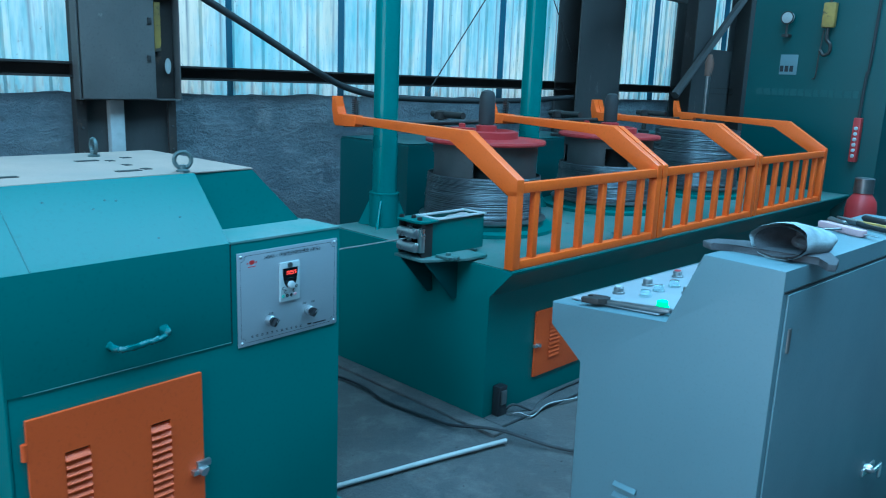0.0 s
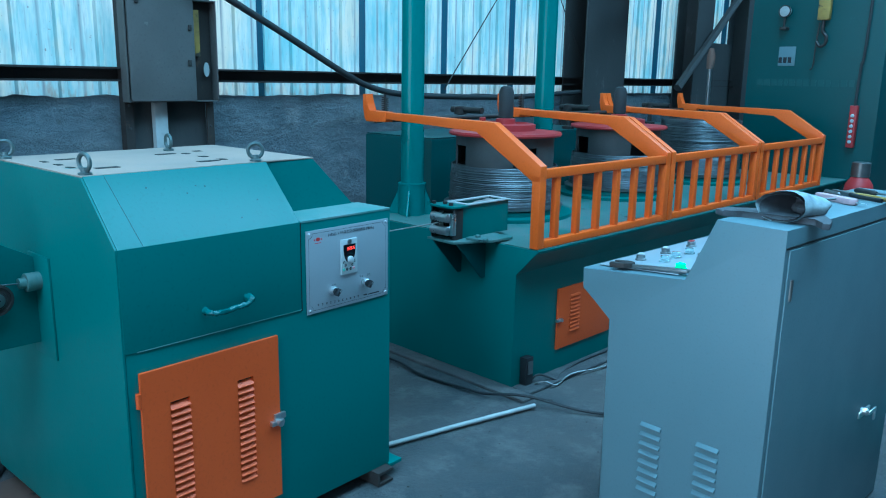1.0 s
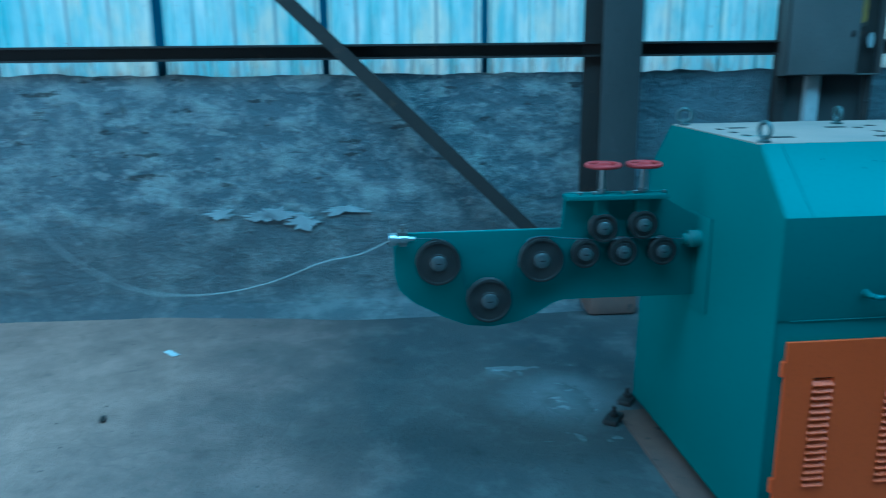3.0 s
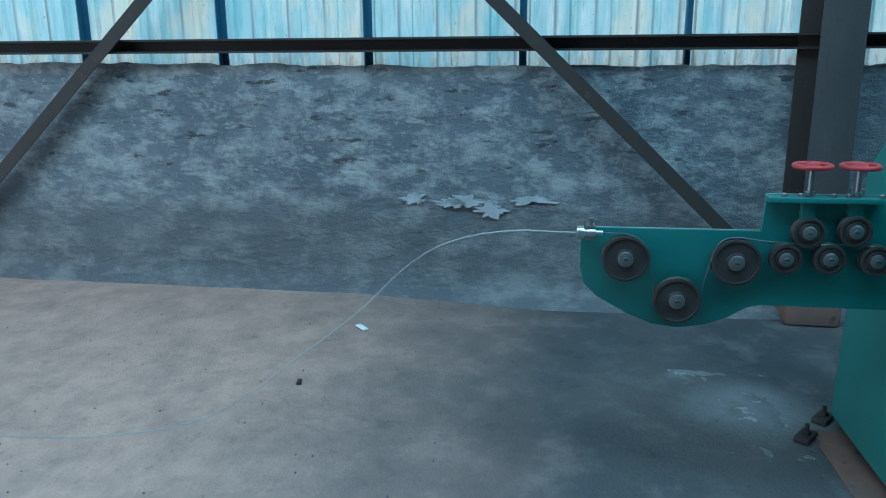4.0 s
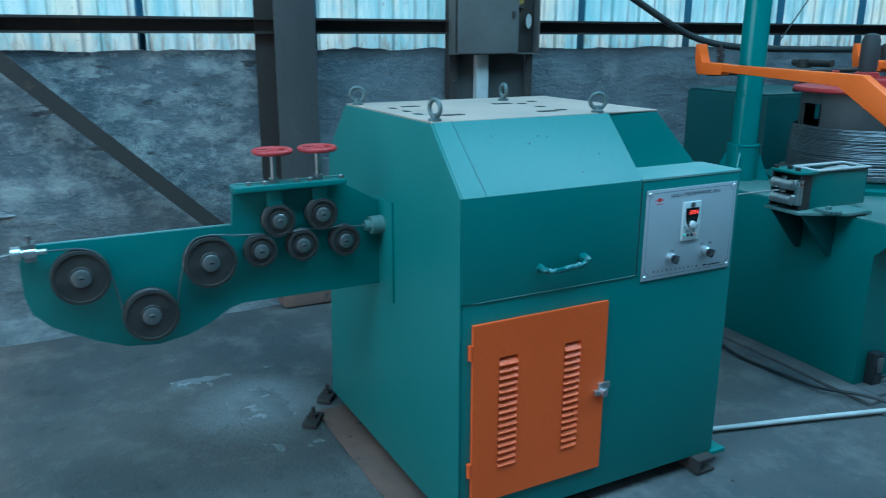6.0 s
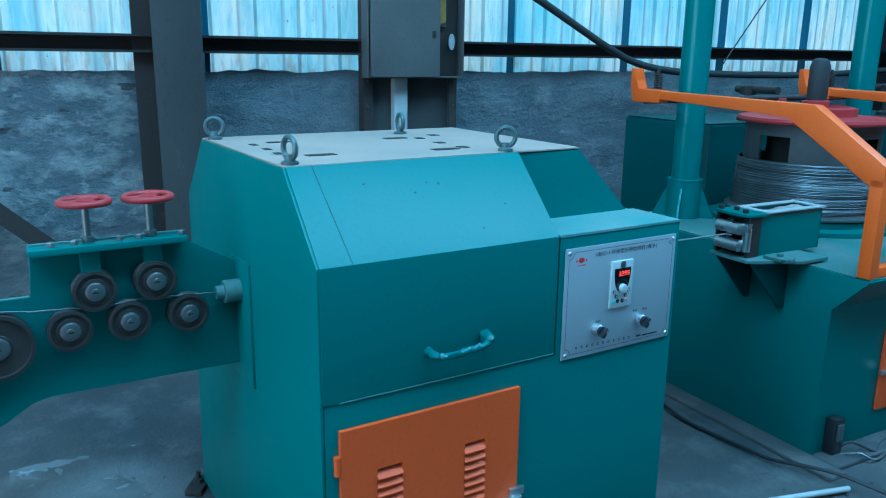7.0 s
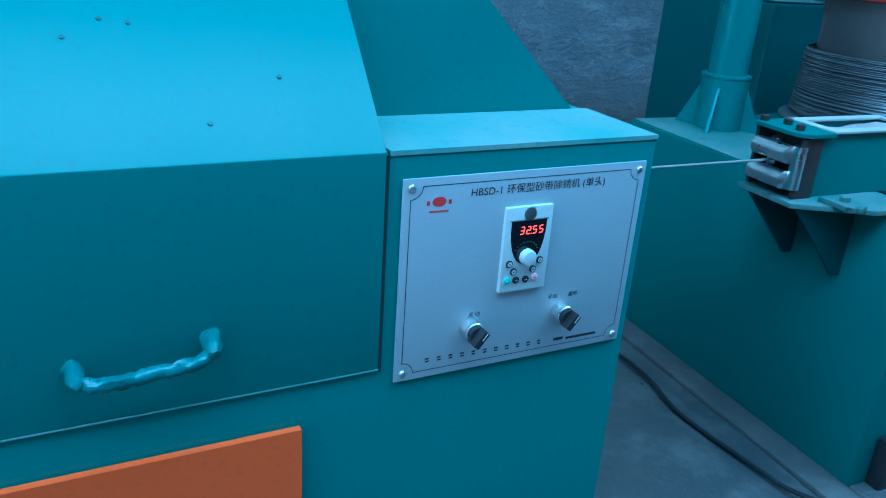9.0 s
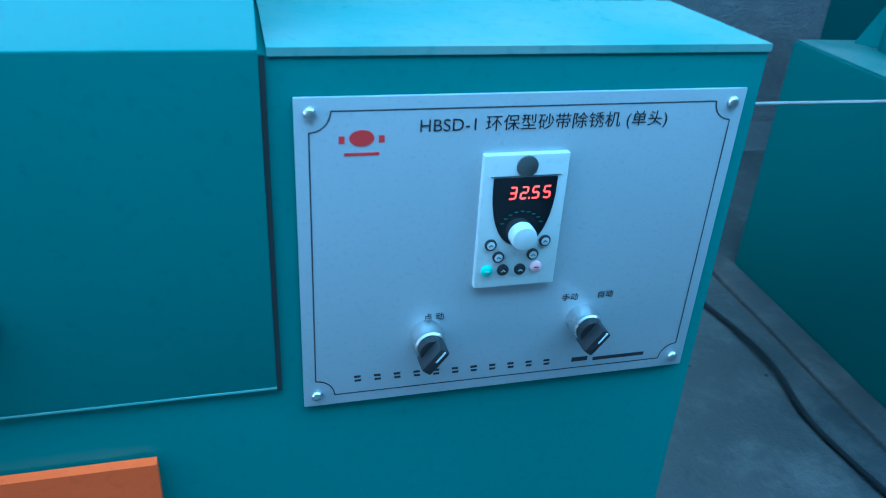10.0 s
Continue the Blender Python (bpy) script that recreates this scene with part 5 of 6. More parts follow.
def control_desk():
    ob = thing("control_desk", DESK, "light grey-painted steel control desk with a low sloping console", "control cabinet")
    D = 1.12
    bm = B()
    poly = [(0, 0), (0, 1.188), (-0.205, 1.19), (-0.285, 0.99), (-0.66, 0.964), (-0.657, 0.893), (-0.54, 0.81), (-0.54, 0)]
    prism(bm, poly, "y", 0, D, 0.004)
    part("body", bm, GREY_PAINT, ob)
    bm = B()
    box(bm, 0.0008, 0.006, 0.02, D - 0.02, 0.05, 1.13, 0.002)
    part("door", bm, GREY_PAINT, ob, "grey back door")
    bm = B()
    box(bm, -0.002, 0.0035, 0.004, D - 0.004, 1.134, 1.139)
    part("door_gap", bm, HOLE_SHADE, ob, "dark gap above the door")
    bm = B()
    rod(bm, (0.006, 0.045, 0.985), (0.006, 0.045, 1.045), 0.007, 10)
    part("hinge", bm, STEEL, ob)
    bm = B()
    box(bm, 0.004, 0.012, 0.77, 0.88, 0.41, 0.435, 0.003)
    turn(bm, [(0.013, 0.0), (0.013, 0.02), (0.01, 0.024)], 16, pose(0.006, 0.8, 0.435, 0, 90, 0))
    box(bm, 0.028, 0.036, 0.8, 0.87, 0.426, 0.44, 0.003)
    box(bm, 0.028, 0.036, 0.855, 0.87, 0.39, 0.44, 0.003)
    part("lock_handle", bm, CHROME, ob, "bright lock handle")
    for x in (-0.36, -0.165):
        for k in range(8):
            z = 0.5 - 0.032 * k
            bm = B()
            prism(bm, [(-0.0005, z), (-0.012, z - 0.010), (-0.012, z - 0.013), (-0.0005, z - 0.017)], "x", x - 0.036, x + 0.036, 0.001)
            part("louvre", bm, GREY_PAINT, ob)
    # console buttons under clear caps
    bm = B()
    m = pose(-0.63, 0.05, 0.9695, 0, -3.97, 0)
    box(bm, 0.0, 0.29, 0.0, 0.98, 0.0, 0.003, 0.001, m)
    part("console_plate", bm, BRUSHED, ob, "thin console plate with a dark outline")
    places = [(0.07, 0.14, STEEL), (0.07, 0.3, STEEL), (0.07, 0.48, STEEL), (0.15, 0.16, CLEAR), (0.14, 0.25, CLEAR), (0.14, 0.34, CLEAR), (0.15, 0.46, CLEAR), (0.26, 0.07, LAMP_GREEN), (0.22, 0.28, STEEL), (0.22, 0.4, CLEAR), (0.07, 0.64, STEEL), (0.15, 0.62, CLEAR), (0.22, 0.55, STEEL)]
    for x, y, mt in places:
        bm = B()
        turn(bm, [(0.019, 0.003), (0.019, 0.008), (0.015, 0.01), (0.015, 0.022), (0.012, 0.024)], 18, m @ pose(x, y, 0))
        part("button", bm, mt, ob, "green lit push button" if mt is LAMP_GREEN else "")
        if mt is STEEL:
            bm = B()
            turn(bm, [(0.0115, 0.0235), (0.0115, 0.026), (0.009, 0.0275)], 16, m @ pose(x, y, 0))
            part("button_cap", bm, RED if y > 0.4 else WHITE_PLASTIC, ob)
    return ob


def desk_clutter():
    # adjustable spanner on the console
    m = DESK @ pose(-0.55, 0.075, 0.978, 0, -3.97, 0)
    ob = thing("adjustable_spanner", m @ pose(0.01, -0.03, 0.0025, 0, 0, 8), "worn steel adjustable spanner lying on the control desk", "spanner")
    bm = B()
    prism(bm, [(0.03, -0.010), (0.2, -0.014), (0.225, -0.012), (0.232, 0.0), (0.225, 0.012), (0.2, 0.014), (0.03, 0.010)], "z", 0, 0.01, 0.003)
    part("shank", bm, STEEL, ob)
    bm = B()
    prism(bm, [(0.04, -0.014), (0.02, -0.028), (-0.03, -0.03), (-0.034, -0.012), (-0.008, -0.008), (-0.004, 0.006), (-0.03, 0.008), (-0.028, 0.026), (0.02, 0.028), (0.04, 0.014)], "z", 0, 0.016, 0.002)
    part("jaw", bm, IRON, ob, "dark spanner jaw")
    # welding mask: a padded shell lying on its side
    ob = thing("welding_mask", DESK @ pose(-0.075, 0.10, 1.19, 0, 0, -8) @ Matrix.Diagonal((0.8, 0.78, 0.62, 1)), "battered pale welding mask lying open on the control desk", "welding mask")
    bm = B()
    n, rows = 28, []
    for k in range(13):
        u = k / 12
        y = 0.02 + 0.27 * u
        s = (1 - u ** 2.6) ** 0.5 if u < 1 else 0.0
        row = []
        for i in range(n):
            a = 2 * math.pi * i / n
            wob = 1 + 0.2 * noise.noise((math.cos(a) * 1.3, math.sin(a) * 1.3, u * 2.2)) + 0.06 * noise.noise((math.cos(a) * 4, math.sin(a) * 4, u * 6))
            row.append(bm.verts.new((0.098 * max(s, 0.08) * wob * math.cos(a), y + 0.025 * math.sin(a) * (1 - u), 0.067 + (0.066 * max(s, 0.08) * wob) * math.sin(a) - 0.012 * u)))
        rows.append(row)
    inner = []
    for k in range(9):
        u = k / 8
        inner.append([bm.verts.new((0.086 * (1 - 0.35 * u) * math.cos(2 * math.pi * i / n), 0.022 + 0.19 * u + 0.025 * math.sin(2 * math.pi * i / n) * (1 - u), 0.067 + 0.055 * (1 - 0.35 * u) * math.sin(2 * math.pi * i / n))) for i in range(n)])
    lo = min(v.co.z for v in bm.verts)
    bmesh.ops.translate(bm, verts=bm.verts[:], vec=(0, 0, -lo))
    lining = B()
    inner = [[lining.verts.new(v.co) for v in row] for row in inner]
    bmesh.ops.delete(bm, geom=[v for v in bm.verts if not any(v in row for row in rows)], context="VERTS")
    for mesh, seq in ((bm, rows), (lining, inner)):
        for p, q in zip(seq, seq[1:]):
            for i in range(n):
                mesh.faces.new((p[i], p[(i + 1) % n], q[(i + 1) % n], q[i]))
        mesh.faces.new(seq[-1])
    part("shell", bm, CLOTH_WHITE, ob)
    part("lining", lining, CLOTH_DARK, ob, "dark inside of the mask")
    bm = B()
    g = random.Random(2)
    for k in range(5):
        turn(bm, [(0.004, -0.02), (0.026, -0.012), (0.03, 0.0), (0.02, 0.012), (0.004, 0.018)], 12, pose(g.uniform(-0.05, 0.05), 0.10 + 0.02 * k, 0.045 + g.uniform(-0.01, 0.02), g.uniform(0, 90), g.uniform(0, 90), 0))
    part("crumpled_lining", bm, CLOTH_DARK, ob, "crumpled dark lining")
    ob = thing("leather_glove", DESK @ pose(-0.1, 0.17, 1.19, 0, 0, 12), "dark leather work glove spread under the welding mask", "glove")
    bm = B()
    pts = [(-0.17, -0.05), (-0.15, 0.0), (-0.09, 0.03), (0.04, 0.05), (0.12, 0.03), (0.15, -0.05), (0.155, -0.12), (0.135, -0.125), (0.11, -0.06), (0.0, -0.06), (-0.09, -0.05), (-0.14, -0.08)]
    prism(bm, pts, "z", 0.0, 0.018, 0.005)
    part("leather", bm, CLOTH_DARK, ob)
    # knife, pliers, pencils
    ob = thing("utility_knife", DESK @ pose(-0.12, 0.66, 1.19, 0, 0, -25), "pinkish-white utility knife lying on the control desk", "knife")
    bm = B()
    prism(bm, [(-0.08, -0.014), (0.07, -0.018), (0.085, -0.006), (0.08, 0.014), (-0.07, 0.018), (-0.085, 0.0)], "z", 0, 0.02, 0.005)
    part("grip", bm, PINK, ob)
    bm = B()
    prism(bm, [(0.08, -0.006), (0.13, -0.004), (0.12, 0.008), (0.08, 0.01)], "z", 0.008, 0.0095)
    part("blade", bm, CHROME, ob)
    ob = thing("pliers", DESK @ pose(-0.12, 0.82, 1.1985, 0, 0, -28), "old pliers with yellowed grips lying on the control desk", "pliers")
    for s in (-1, 1):
        bm = B()
        tube(bm, spline([(-0.05, 0.004 * s, 0), (0.0, 0.006 * s, 0), (0.05, 0.02 * s, 0), (0.14, 0.016 * s, 0)], 5), 0.0075, 8)
        part("grip", bm, YELLOW if s > 0 else BLACK, ob)
    bm = B()
    prism(bm, [(-0.1, -0.005), (-0.04, -0.016), (-0.01, -0.012), (-0.01, 0.012), (-0.04, 0.016), (-0.1, 0.005)], "z", -0.007, 0.007, 0.002)
    part("jaw", bm, STEEL, ob)
    for k, (x, y, a, mt) in enumerate(((-0.14, 0.74, -40, STEEL), (-0.07, 0.9, -20, IRON), (-0.16, 0.56, 60, BLACK))):
        ob = thing("screwdriver", DESK @ pose(x, y, 1.2015, 0, 0, a), "screwdriver lying among tools on the control desk", "screwdriver", "screwdrivers on the desk")
        bm = B()
        rod(bm, (0, 0, 0), (0.11, 0, 0), 0.0035, 8)
        part("blade", bm, STEEL, ob)
        bm = B()
        turn(bm, [(0.006, -0.09), (0.011, -0.08), (0.009, -0.03), (0.011, -0.01), (0.006, 0.0)], 12, pose(0, 0, 0, 0, 90, 0))
        part("grip", bm, mt, ob)


# ---- things on the floor and at the far end ----
def floor_things():
    ob = thing("plastic_pipe", pose(0, 0, 0), "thin white plastic pipe lying on the floor between the machines", "pipe")
    bm = B()
    tube(bm, spline([(-2.45, 1.75, 0.016), (-2.315, 2.21, 0.016), (-2.21, 2.6, 0.015), (-2.096, 2.985, 0.016)], 8), 0.0105, 10)
    part("tube", bm, PVC, ob)
    ob = thing("floor_cable", pose(0, 0, 0), "black cable snaking across the floor between the machines", "cable")
    bm = B()
    tube(bm, spline([(-3.8, 2.83, 0.012), (-3.28, 2.93, 0.012), (-3.0, 2.94, 0.02), (-2.77, 2.9, 0.012), (-2.476, 2.92, 0.012), (-2.364, 2.935, 0.014), (-2.16, 3.007, 0.038), (-1.847, 3.118, 0.012), (-1.5, 3.37, 0.012), (-1.25, 3.72, 0.012)], 10), 0.0075, 8)
    part("sheath", bm, BLACK, ob)
    # base plate left of the machine with anchor bolts
    ob = thing("base_plate", pose(-2.25, 0.865, 0), "rusty steel base plate let into the floor beside the machine", "base plate")
    bm = B()
    prism(bm, [(-0.95, 0.02), (-0.95, 0.16), (0.1, 0.16), (0.1, 0.02)], "z", -0.004, 0.008, 0.003)
    part("plate", bm, RUST_PLATE, ob)
    for x, y, z in ((-3.128, 0.848, 0.0), (-3.307, 0.97, 0.0)):
        ob = thing("anchor_bolt", pose(x, y, z), "oily black anchor bolt and clamp holding the machine down", "anchor bolt", "anchor bolts")
        bm = B()
        box(bm, -0.05, 0.06, -0.03, 0.03, 0, 0.022, 0.004, pose(0, 0, 0, 0, 0, -35))
        part("clamp", bm, IRON, ob)
        bm = B()
        turn(bm, [(0.019, 0.022), (0.019, 0.038), (0.009, 0.04), (0.009, 0.065)], 6)
        part("nut", bm, IRON, ob)
    ob = thing("powder_heap", pose(-3.37, 0.69, 0), "low heap of pale powder beside the machine", "powder heap", kind="stuff")
    bm = B()
    n = 26
    g = [[None] * (n + 1) for _ in range(n + 1)]
    for i in range(n + 1):
        for j in range(n + 1):
            x, y = -0.42 + 0.84 * i / n, -0.3 + 0.6 * j / n
            d = max(0.0, 1 - math.hypot(x / 0.26, y / 0.15) + 0.22 * noise.noise((x * 6, y * 6, 2)) + 0.12 * noise.noise((x * 18, y * 18, 5)))
            g[i][j] = bm.verts.new((x, y, -0.006 + 0.022 * d ** 1.2 + 0.004 * noise.noise((x * 25, y * 25, 0))))
    for i in range(n):
        for j in range(n):
            bm.faces.new((g[i][j], g[i + 1][j], g[i + 1][j + 1], g[i][j + 1]))
    part("powder", bm, SWEPT, ob)
    rng = random.Random(5)
    ob = thing("paper_scrap", pose(-4.17, -1.25, 0.002, 0, 0, 40), "small white paper scrap lying on the floor", "paper scrap")
    bm = B()
    box(bm, -0.05, 0.05, -0.018, 0.018, 0, 0.006, 0.002)
    part("sheet", bm, PAPER, ob)
    ob = thing("metal_scrap", pose(-3.41, -1.374, 0.0, 0, 0, 10), "small dark metal scrap lying on the floor", "scrap")
    bm = B()
    box(bm, -0.02, 0.03, -0.01, 0.012, 0, 0.012, 0.003)
    part("piece", bm, IRON, ob)
    # grit that nobody could count
    verts, faces = [], []
    for k in range(420):
        x, y, s = rng.uniform(-5.0, -1.6), rng.uniform(-4.5, 3.4), rng.uniform(0.002, 0.006)
        i = len(verts)
        for dx, dy, dz in ((-1, -0.6, 0), (1, -0.8, 0), (0.8, 1, 0), (-0.7, 0.9, 0), (0.1, 0, 1)):
            verts.append((x + s * dx * rng.uniform(0.6, 1.3), y + s * dy * rng.uniform(0.6, 1.3), s * dz * 0.9))
        faces += [(i, i + 1, i + 4), (i + 1, i + 2, i + 4), (i + 2, i + 3, i + 4), (i + 3, i, i + 4)]
    me = bpy.data.meshes.new("floor_grit")
    me.from_pydata(verts, [], faces)
    me.materials.append(IRON)
    tagged(new("floor_grit", me), "dark grit and crumbs scattered over the concrete floor", "grit", kind="stuff")


def far_end():
    T = pose(-2.33, 7.55, 0, 0, 0, -3.15)
    ob = thing("furnace_tower", T, "tall dark-green steel tower with faded white lettering, gauge and notice", "machine tower")
    bm = B()
    box(bm, -0.62, 0.55, 0, 1.0, 0, 4.2, 0.01)
    part("case", bm, GREEN_DARK, ob)
    rng = random.Random(6)
    x = -0.52
    while x < 0.3:
        w = rng.uniform(0.03, 0.06)
        bm = B()
        box(bm, x, x + w, -0.003, 0.0, 1.555, 1.615)
        part("lettering_bar", bm, PALE_INK, ob, "faded white lettering")
        x += w + 0.016
    bm = B()
    turn(bm, [(0.05, 0.0), (0.05, 0.03), (0.045, 0.034)], 24, pose(-0.3, -0.04, 2.21, 90, 0, 0))
    part("gauge_dial", bm, PVC, ob, "round white pressure gauge")
    bm = B()
    ring(bm, 0.05, 0.006, pose(-0.3, -0.072, 2.21, 90, 0, 0), 24, 6)
    rod(bm, (-0.3, -0.055, 2.16), (-0.3, -0.055, 2.07), 0.01, 8)
    box(bm, -0.33, -0.27, -0.075, 0.0, 2.05, 2.075, 0.004)
    part("gauge_pipe", bm, IRON, ob)
    bm = B()
    box(bm, -0.34, -0.19, -0.006, 0.0, 1.735, 1.905, 0.002)
    part("notice", bm, GREY_PAINT, ob, "small pale notice plate")
    for k in range(3):
        bm = B()
        box(bm, -0.335 + 0.042 * k, -0.305 + 0.042 * k, -0.008, -0.006, 1.76, 1.81)
        part("notice_bar", bm, INK, ob)
    # crane hook
    ob = thing("crane_hook", T @ pose(0.05, -0.08, 1.7), "worn yellow chain-hoist hook block hanging from above", "crane hook")
    bm = B()
    box(bm, -0.05, 0.05, -0.03, 0.03, 0.42, 0.62, 0.012)
    part("block", bm, YELLOW, ob)
    bm = B()
    rod(bm, (0.0, 0, 0.62), (0.0, 0, ROOF - 1.7), 0.012, 8)
    part("chain", bm, IRON, ob)
    bm = B()
    tube(bm, spline([(0, 0, 0.42), (0.0, 0, 0.33), (0.035, 0, 0.28), (0.03, 0, 0.22), (-0.01, 0, 0.2), (-0.045, 0, 0.24)], 6), 0.014, 8)
    tube(bm, spline([(-0.03, 0, 0.4), (-0.045, 0, 0.2), (-0.05, 0, 0.03), (-0.075, 0, 0.0)], 6), 0.006, 6)
    part("hook", bm, IRON, ob)
    # hanging pendant control
    ob = thing("hoist_pendant", T @ pose(0.38, -0.05, 1.04), "red hoist pendant with pale buttons hung on a black cable", "hoist pendant")
    bm = B()
    box(bm, -0.03, 0.03, -0.03, 0.03, 0, 0.36, 0.008)
    part("case", bm, RED, ob)
    for k in range(6):
        bm = B()
        turn(bm, [(0.015, 0.0), (0.015, 0.01), (0.01, 0.013)], 12, pose(0, -0.03, 0.05 + 0.045 * k, 90, 0, 0))
        part("button", bm, WHITE_PLASTIC, ob)
    bm = B()
    tube(bm, spline([(0, 0, 0.36), (0.01, 0, 0.7), (0.03, 0, 1.0), (0.06, 0, 3.5), (0.06, 0, ROOF - 1.04)], 6), 0.012, 8)
    part("cable", bm, RUBBER, ob)
    # red cylinder standing at the tower's foot
    ob = thing("gas_cylinder", T @ pose(0.67, -0.65, 0), "dull red gas cylinder with a pale collar beside the tower", "gas cylinder")
    bm = B()
    turn(bm, [(0.10, 0.0), (0.11, 0.02), (0.11, 0.74), (0.10, 0.8), (0.06, 0.86), (0.04, 0.88)], 28)
    part("shell", bm, RED, ob)
    bm = B()
    turn(bm, [(0.07, 0.86), (0.07, 0.97), (0.055, 0.975)], 20)
    part("collar", bm, STEEL, ob, "pale steel collar")
    bm = B()
    ring(bm, 0.111, 0.006, pose(0, 0, 0.5), 28, 6)
    part("band", bm, PVC, ob, "pale band")
    # bags on the floor past the desk
    for x, y, s in ((-0.42, 3.68, 1.0), (-0.2, 3.4, 0.8)):
        ob = thing("plastic_sack", pose(x, y, 0, 0, 0, 20), "crumpled pale plastic sack on the floor behind the desk", "sack", "sacks on the floor")
        bm = B()
        bmesh.ops.create_icosphere(bm, subdivisions=4, radius=1.0)
        for v in bm.verts:
            p = v.co.copy()
            v.co = Vector((p.x * 0.2, p.y * 0.28, 0.13 + p.z * 0.13)) * s * (1 + 0.25 * noise.noise(p * 2.4) + 0.1 * noise.noise(p * 7))
            v.co.z = max(v.co.z, 0.0)
        part("film", bm, FILM, ob)
    # loose furnace post with handwheel behind the third drum
    ob = thing("valve_post", DM @ pose(-1.1, 4.15, 0.758), "thin grey valve post with a rusty cap behind the drums", "valve post")
    bm = B()
    rod(bm, (0, 0, 0), (0, 0, 1.0), 0.02, 10)
    part("stem", bm, STEEL, ob)
    bm = B()
    turn(bm, [(0.035, 0.94), (0.04, 1.06), (0.02, 1.13)], 12)
    part("cap", bm, RUST_PLATE, ob)
    # thin stay wires slanting up from the wall
    for y0, z0, y1, z1 in ((5.0, 1.475, 5.68, 2.25), (7.43, 1.415, 6.69, 2.346)):
        ob = thing("stay_wire", pose(0, 0, 0), "thin dark stay wire slanting up along the sheeted wall", "stay wire", "stay wires")
        bm = B()
        rod(bm, (-4.5, y0, z0), (-4.5, y1, z1), 0.005, 6)
        rod(bm, (-4.5, y1, z1), (-4.5, y1 + (y1 - y0) * 1.4, z1 + (z1 - z0) * 1.4), 0.005, 6)
        part("strand", bm, IRON, ob)
    # dark red lamp shade high above the drums
    ob = thing("hanging_lamp", pose(-4.0, 7.8, 2.55), "dull red bowl lamp hanging high at the far end, unlit", "lamp")
    bm = B()
    turn(bm, [(0.06, 0.25), (0.12, 0.2), (0.26, 0.06), (0.28, 0.0), (0.24, -0.04), (0.1, -0.06)], 28)
    part("shade", bm, RED, ob)
    bm = B()
    rod(bm, (0, 0, 0.25), (0, 0, ROOF - 2.55), 0.012, 8)
    part("rod", bm, IRON, ob)
    bm = B()
    box(bm, -0.03, 0.03, -0.6, 0.6, -0.1, -0.07, 0.005)
    part("cross_bar", bm, DARK_STEEL, ob)


# ---- the running wire ----
WX = -2.664
CHAIN, LINK = 46, 0.052
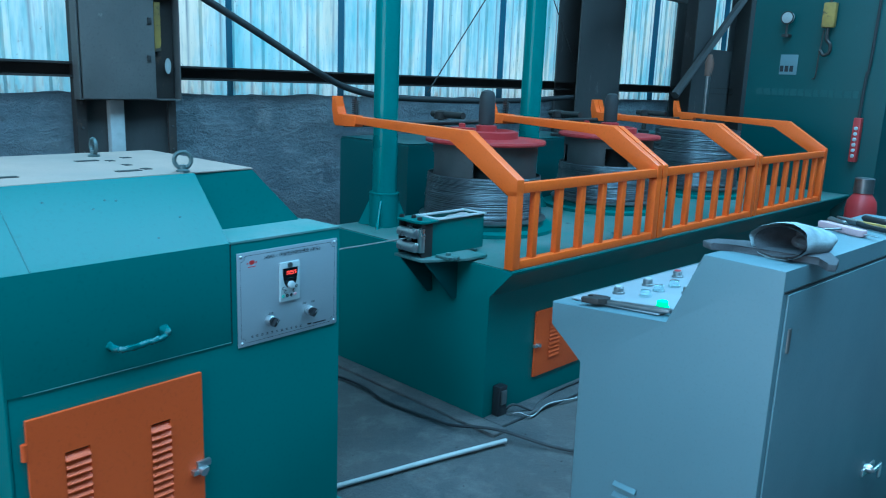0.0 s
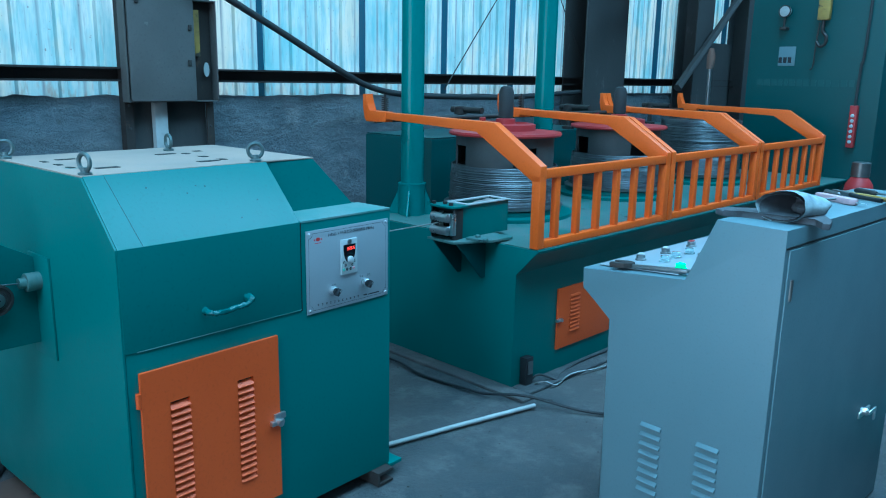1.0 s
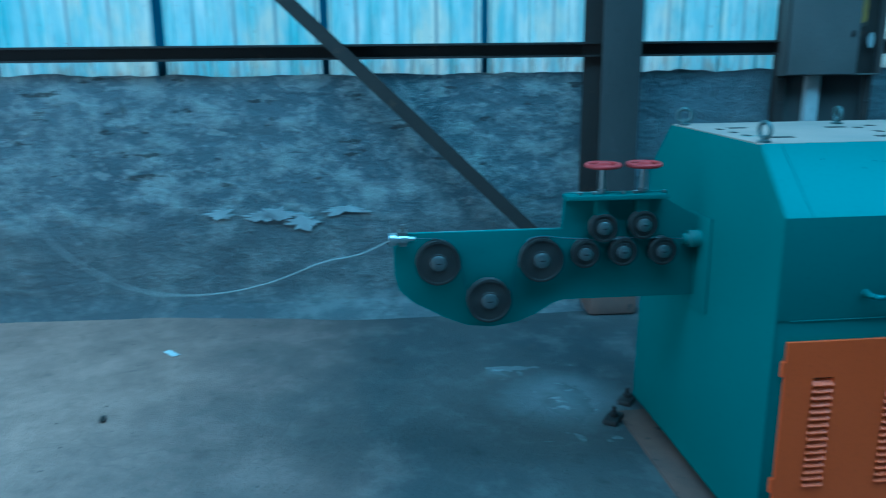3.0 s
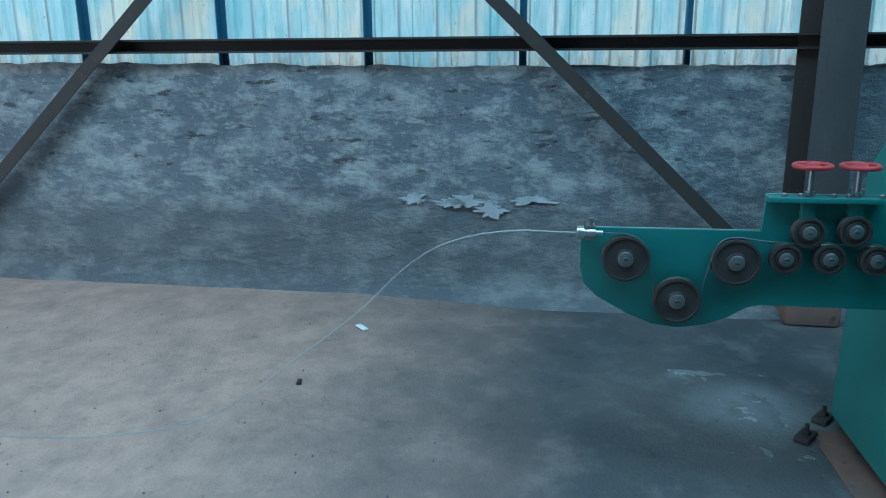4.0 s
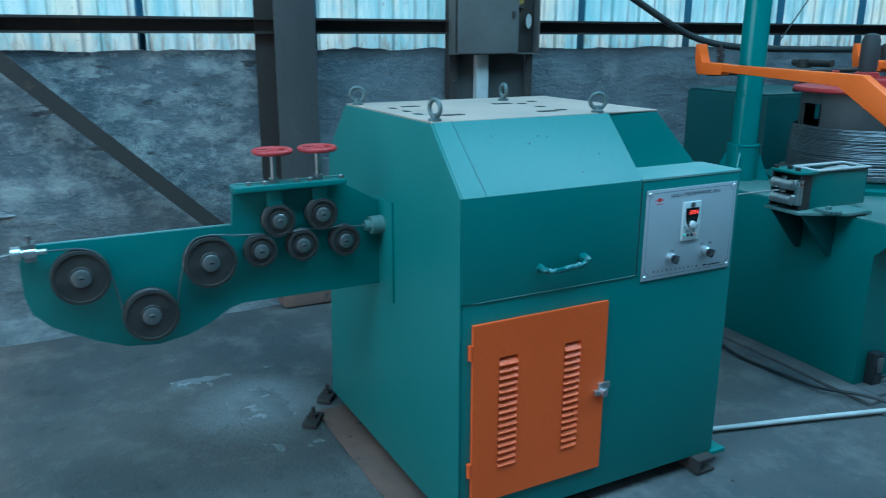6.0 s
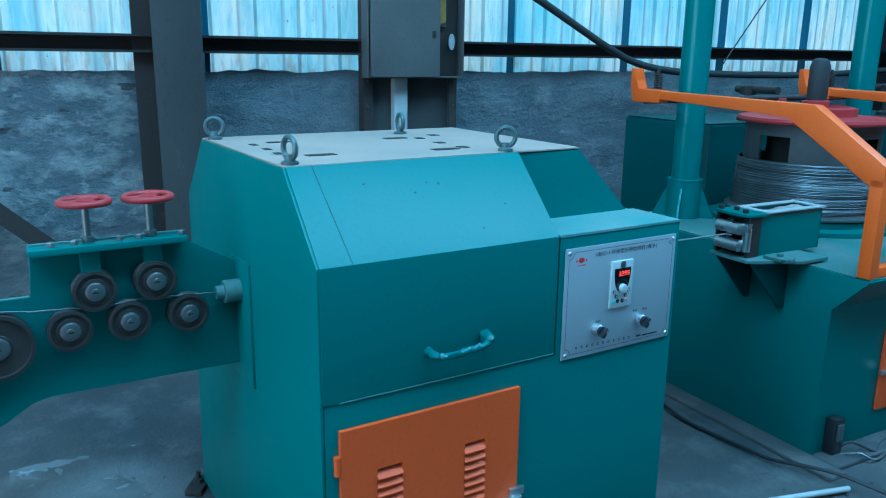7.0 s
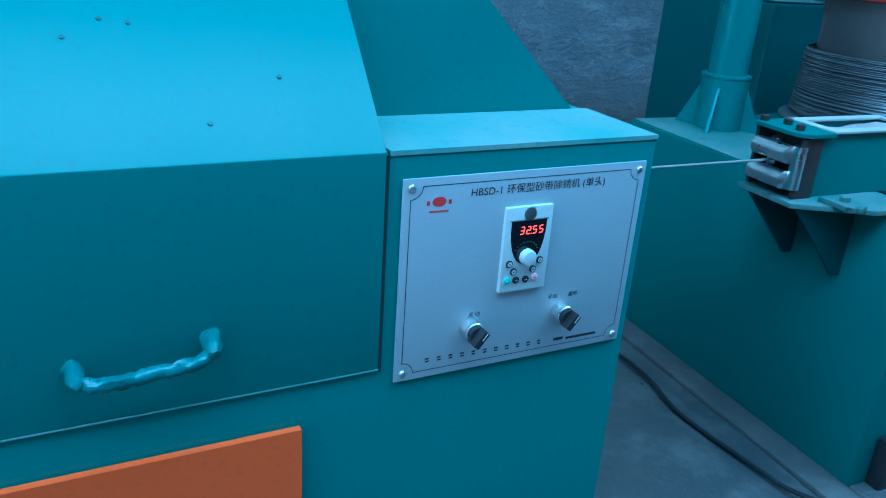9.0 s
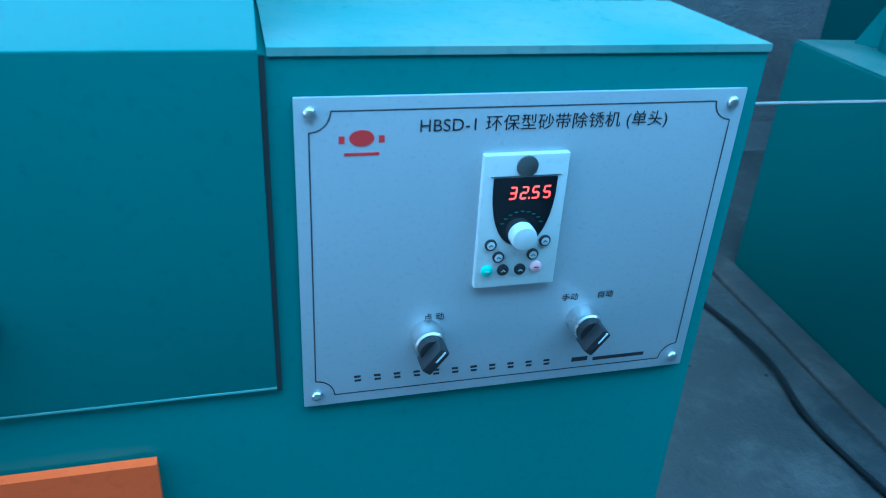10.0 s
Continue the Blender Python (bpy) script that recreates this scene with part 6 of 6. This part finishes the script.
# the wire's line left of the nozzle, as (time, pairs of y and z)
SWAYS = [
    (0.0, ((-0.115, 0.95), (-0.3, 0.90), (-0.6, 0.74), (-1.0, 0.42), (-1.4, 0.06), (-2.4, 0.02))),
    (2.2, ((-0.115, 0.95), (-0.3, 0.90), (-0.5, 0.79), (-0.9, 0.52), (-1.3, 0.2), (-2.3, 0.04))),
    (2.5, ((-0.115, 0.95), (-0.18, 0.922), (-0.26, 0.886), (-0.35, 0.86), (-0.42, 0.812), (-0.5, 0.761), (-0.58, 0.714), (-1.0, 0.5), (-1.5, 0.26), (-2.3, 0.1))),
    (2.7, ((-0.115, 0.95), (-0.19, 0.94), (-0.37, 0.86), (-0.62, 0.77), (-0.78, 0.70), (-0.88, 0.66), (-1.4, 0.5), (-2.2, 0.3))),
    (3.0, ((-0.115, 0.945), (-0.22, 0.9), (-0.34, 0.879), (-0.51, 0.817), (-0.68, 0.785), (-0.85, 0.786), (-0.97, 0.817), (-1.09, 0.883), (-1.18, 0.959), (-1.27, 1.063), (-1.6, 1.35), (-2.1, 1.5))),
    (3.2, ((-0.115, 0.95), (-0.23, 0.96), (-0.40, 0.97), (-0.58, 1.0), (-0.69, 1.05), (-0.82, 1.13), (-0.94, 1.23), (-1.05, 1.32), (-1.5, 1.6), (-2.0, 1.75))),
    (3.7, ((-0.115, 0.95), (-0.3, 0.955), (-0.55, 0.93), (-0.8, 0.86), (-1.1, 0.74), (-1.6, 0.6), (-2.2, 0.5))),
    (4.3, ((-0.115, 0.945), (-0.25, 0.937), (-0.35, 0.923), (-0.44, 0.896), (-0.56, 0.828), (-0.66, 0.738), (-0.75, 0.622), (-0.86, 0.5), (-1.0, 0.35), (-1.15, 0.2, 0.02), (-1.36, 0.06, 0.04), (-1.6, 0.02, 0.13), (-1.87, 0.015, 0.25), (-2.18, 0.015, 0.3))),
    (4.5, ((-0.115, 0.95), (-0.25, 0.92), (-0.44, 0.85), (-0.59, 0.73), (-0.78, 0.54), (-0.92, 0.37, 0.02), (-1.04, 0.24, 0.12), (-1.18, 0.12, 0.3), (-1.34, 0.04, 0.52), (-1.6, 0.02, 0.8), (-2.1, 0.02, 1.2))),
    (5.0, ((-0.115, 0.95), (-0.23, 0.92), (-0.38, 0.89), (-0.55, 0.79), (-0.70, 0.65), (-0.85, 0.48), (-1.05, 0.24, 0.12), (-1.32, 0.04, 0.5), (-1.6, 0.02, 0.8), (-2.1, 0.02, 1.2))),
    (5.5, ((-0.115, 0.945), (-0.19, 0.923), (-0.29, 0.892), (-0.38, 0.85), (-0.49, 0.789), (-0.57, 0.735), (-0.68, 0.63), (-0.76, 0.56), (-1.0, 0.34), (-1.3, 0.06), (-2.3, 0.02))),
    (6.0, ((-0.115, 0.95), (-0.2, 0.935), (-0.4, 0.87), (-0.7, 0.68), (-1.0, 0.4), (-1.4, 0.05), (-2.3, 0.02))),
    (10.0, ((-0.115, 0.95), (-0.25, 0.93), (-0.45, 0.85), (-0.7, 0.66), (-1.0, 0.38), (-1.4, 0.05), (-2.3, 0.02))),
]


def running_wire():
    """The bright wire that whips in the air before the nozzle, in short stiff pieces, and its straight run to the drums."""
    ob = thing("incoming_wire", pose(WX, 0, 0), "thin bright steel wire arching from the floor into the straightener", "wire")
    links = []
    bm = B()
    rod(bm, (0, 0, -0.003), (0, 0, LINK + 0.004), 0.0029, 6)
    first = part("wire_piece", bm, WIRE, ob)
    links.append(first)
    for k in range(CHAIN - 1):
        o = new("wire_piece", first.data)
        o.parent = ob
        links.append(o)
    out = thing("outgoing_wire", pose(WX, 2.04, 0.868), "taut bright wire running from the machine to the guide rollers", "wire")
    bm = B()
    rod(bm, (0.0, -0.02, 0.0), (0.012, 0.95, -0.005), 0.0034, 8)
    part("strand", bm, WIRE, out)
    return links


def along(points):
    """Poses of the wire's pieces along a line of (y, z) or, out of its plane, (y, z, x)."""
    fine = spline([(p[2] if len(p) > 2 else 0, p[0], p[1]) for p in points], 16)
    total, marks = 0.0, [0.0]
    for a, b in zip(fine, fine[1:]):
        total += (b - a).length
        marks.append(total)

    def spot(d):
        if d >= total:
            return fine[-1] + (fine[-1] - fine[-2]).normalized() * (d - total)
        i = max(j for j in range(len(marks) - 1) if marks[j] <= d)
        return fine[i].lerp(fine[i + 1], (d - marks[i]) / max(marks[i + 1] - marks[i], 1e-6))
    out = []
    for k in range(CHAIN):
        a, b = spot(k * LINK), spot((k + 1) * LINK)
        d = (b - a).normalized()
        side = Vector((1, 0, 0))
        up = d.cross(side)
        m = Matrix((side, up, d)).transposed().to_4x4()
        out.append(Matrix.Translation(a) @ m)
    return out


hall()
columns()
grinder()
arm, WHEELS = straightener()
ROTORS = drawing_machine()
control_desk()
desk_clutter()
floor_things()
far_end()
LINKS = running_wire()


def motions():
    sways = [(t, along(p)) for t, p in SWAYS]
    for k, link in enumerate(LINKS):
        walk(link, [(t, ms[k]) for t, ms in sways])
    for i, w in enumerate(WHEELS):
        at = w.matrix_basis.copy()
        way = -1 if i in (1, 6, 7) else 1
        walk(w, [(0.25 * j, at @ pose(0, 0, 0, way * 70 * j, 0, 0)) for j in range(41)])
    for r in ROTORS:
        walk(r, [(0.5 * j, pose(0, 0, 0, 0, 0, DRUM_SPEED * 0.5 * j)) for j in range(21)])


DRUM_SPEED = 110.0
motions()
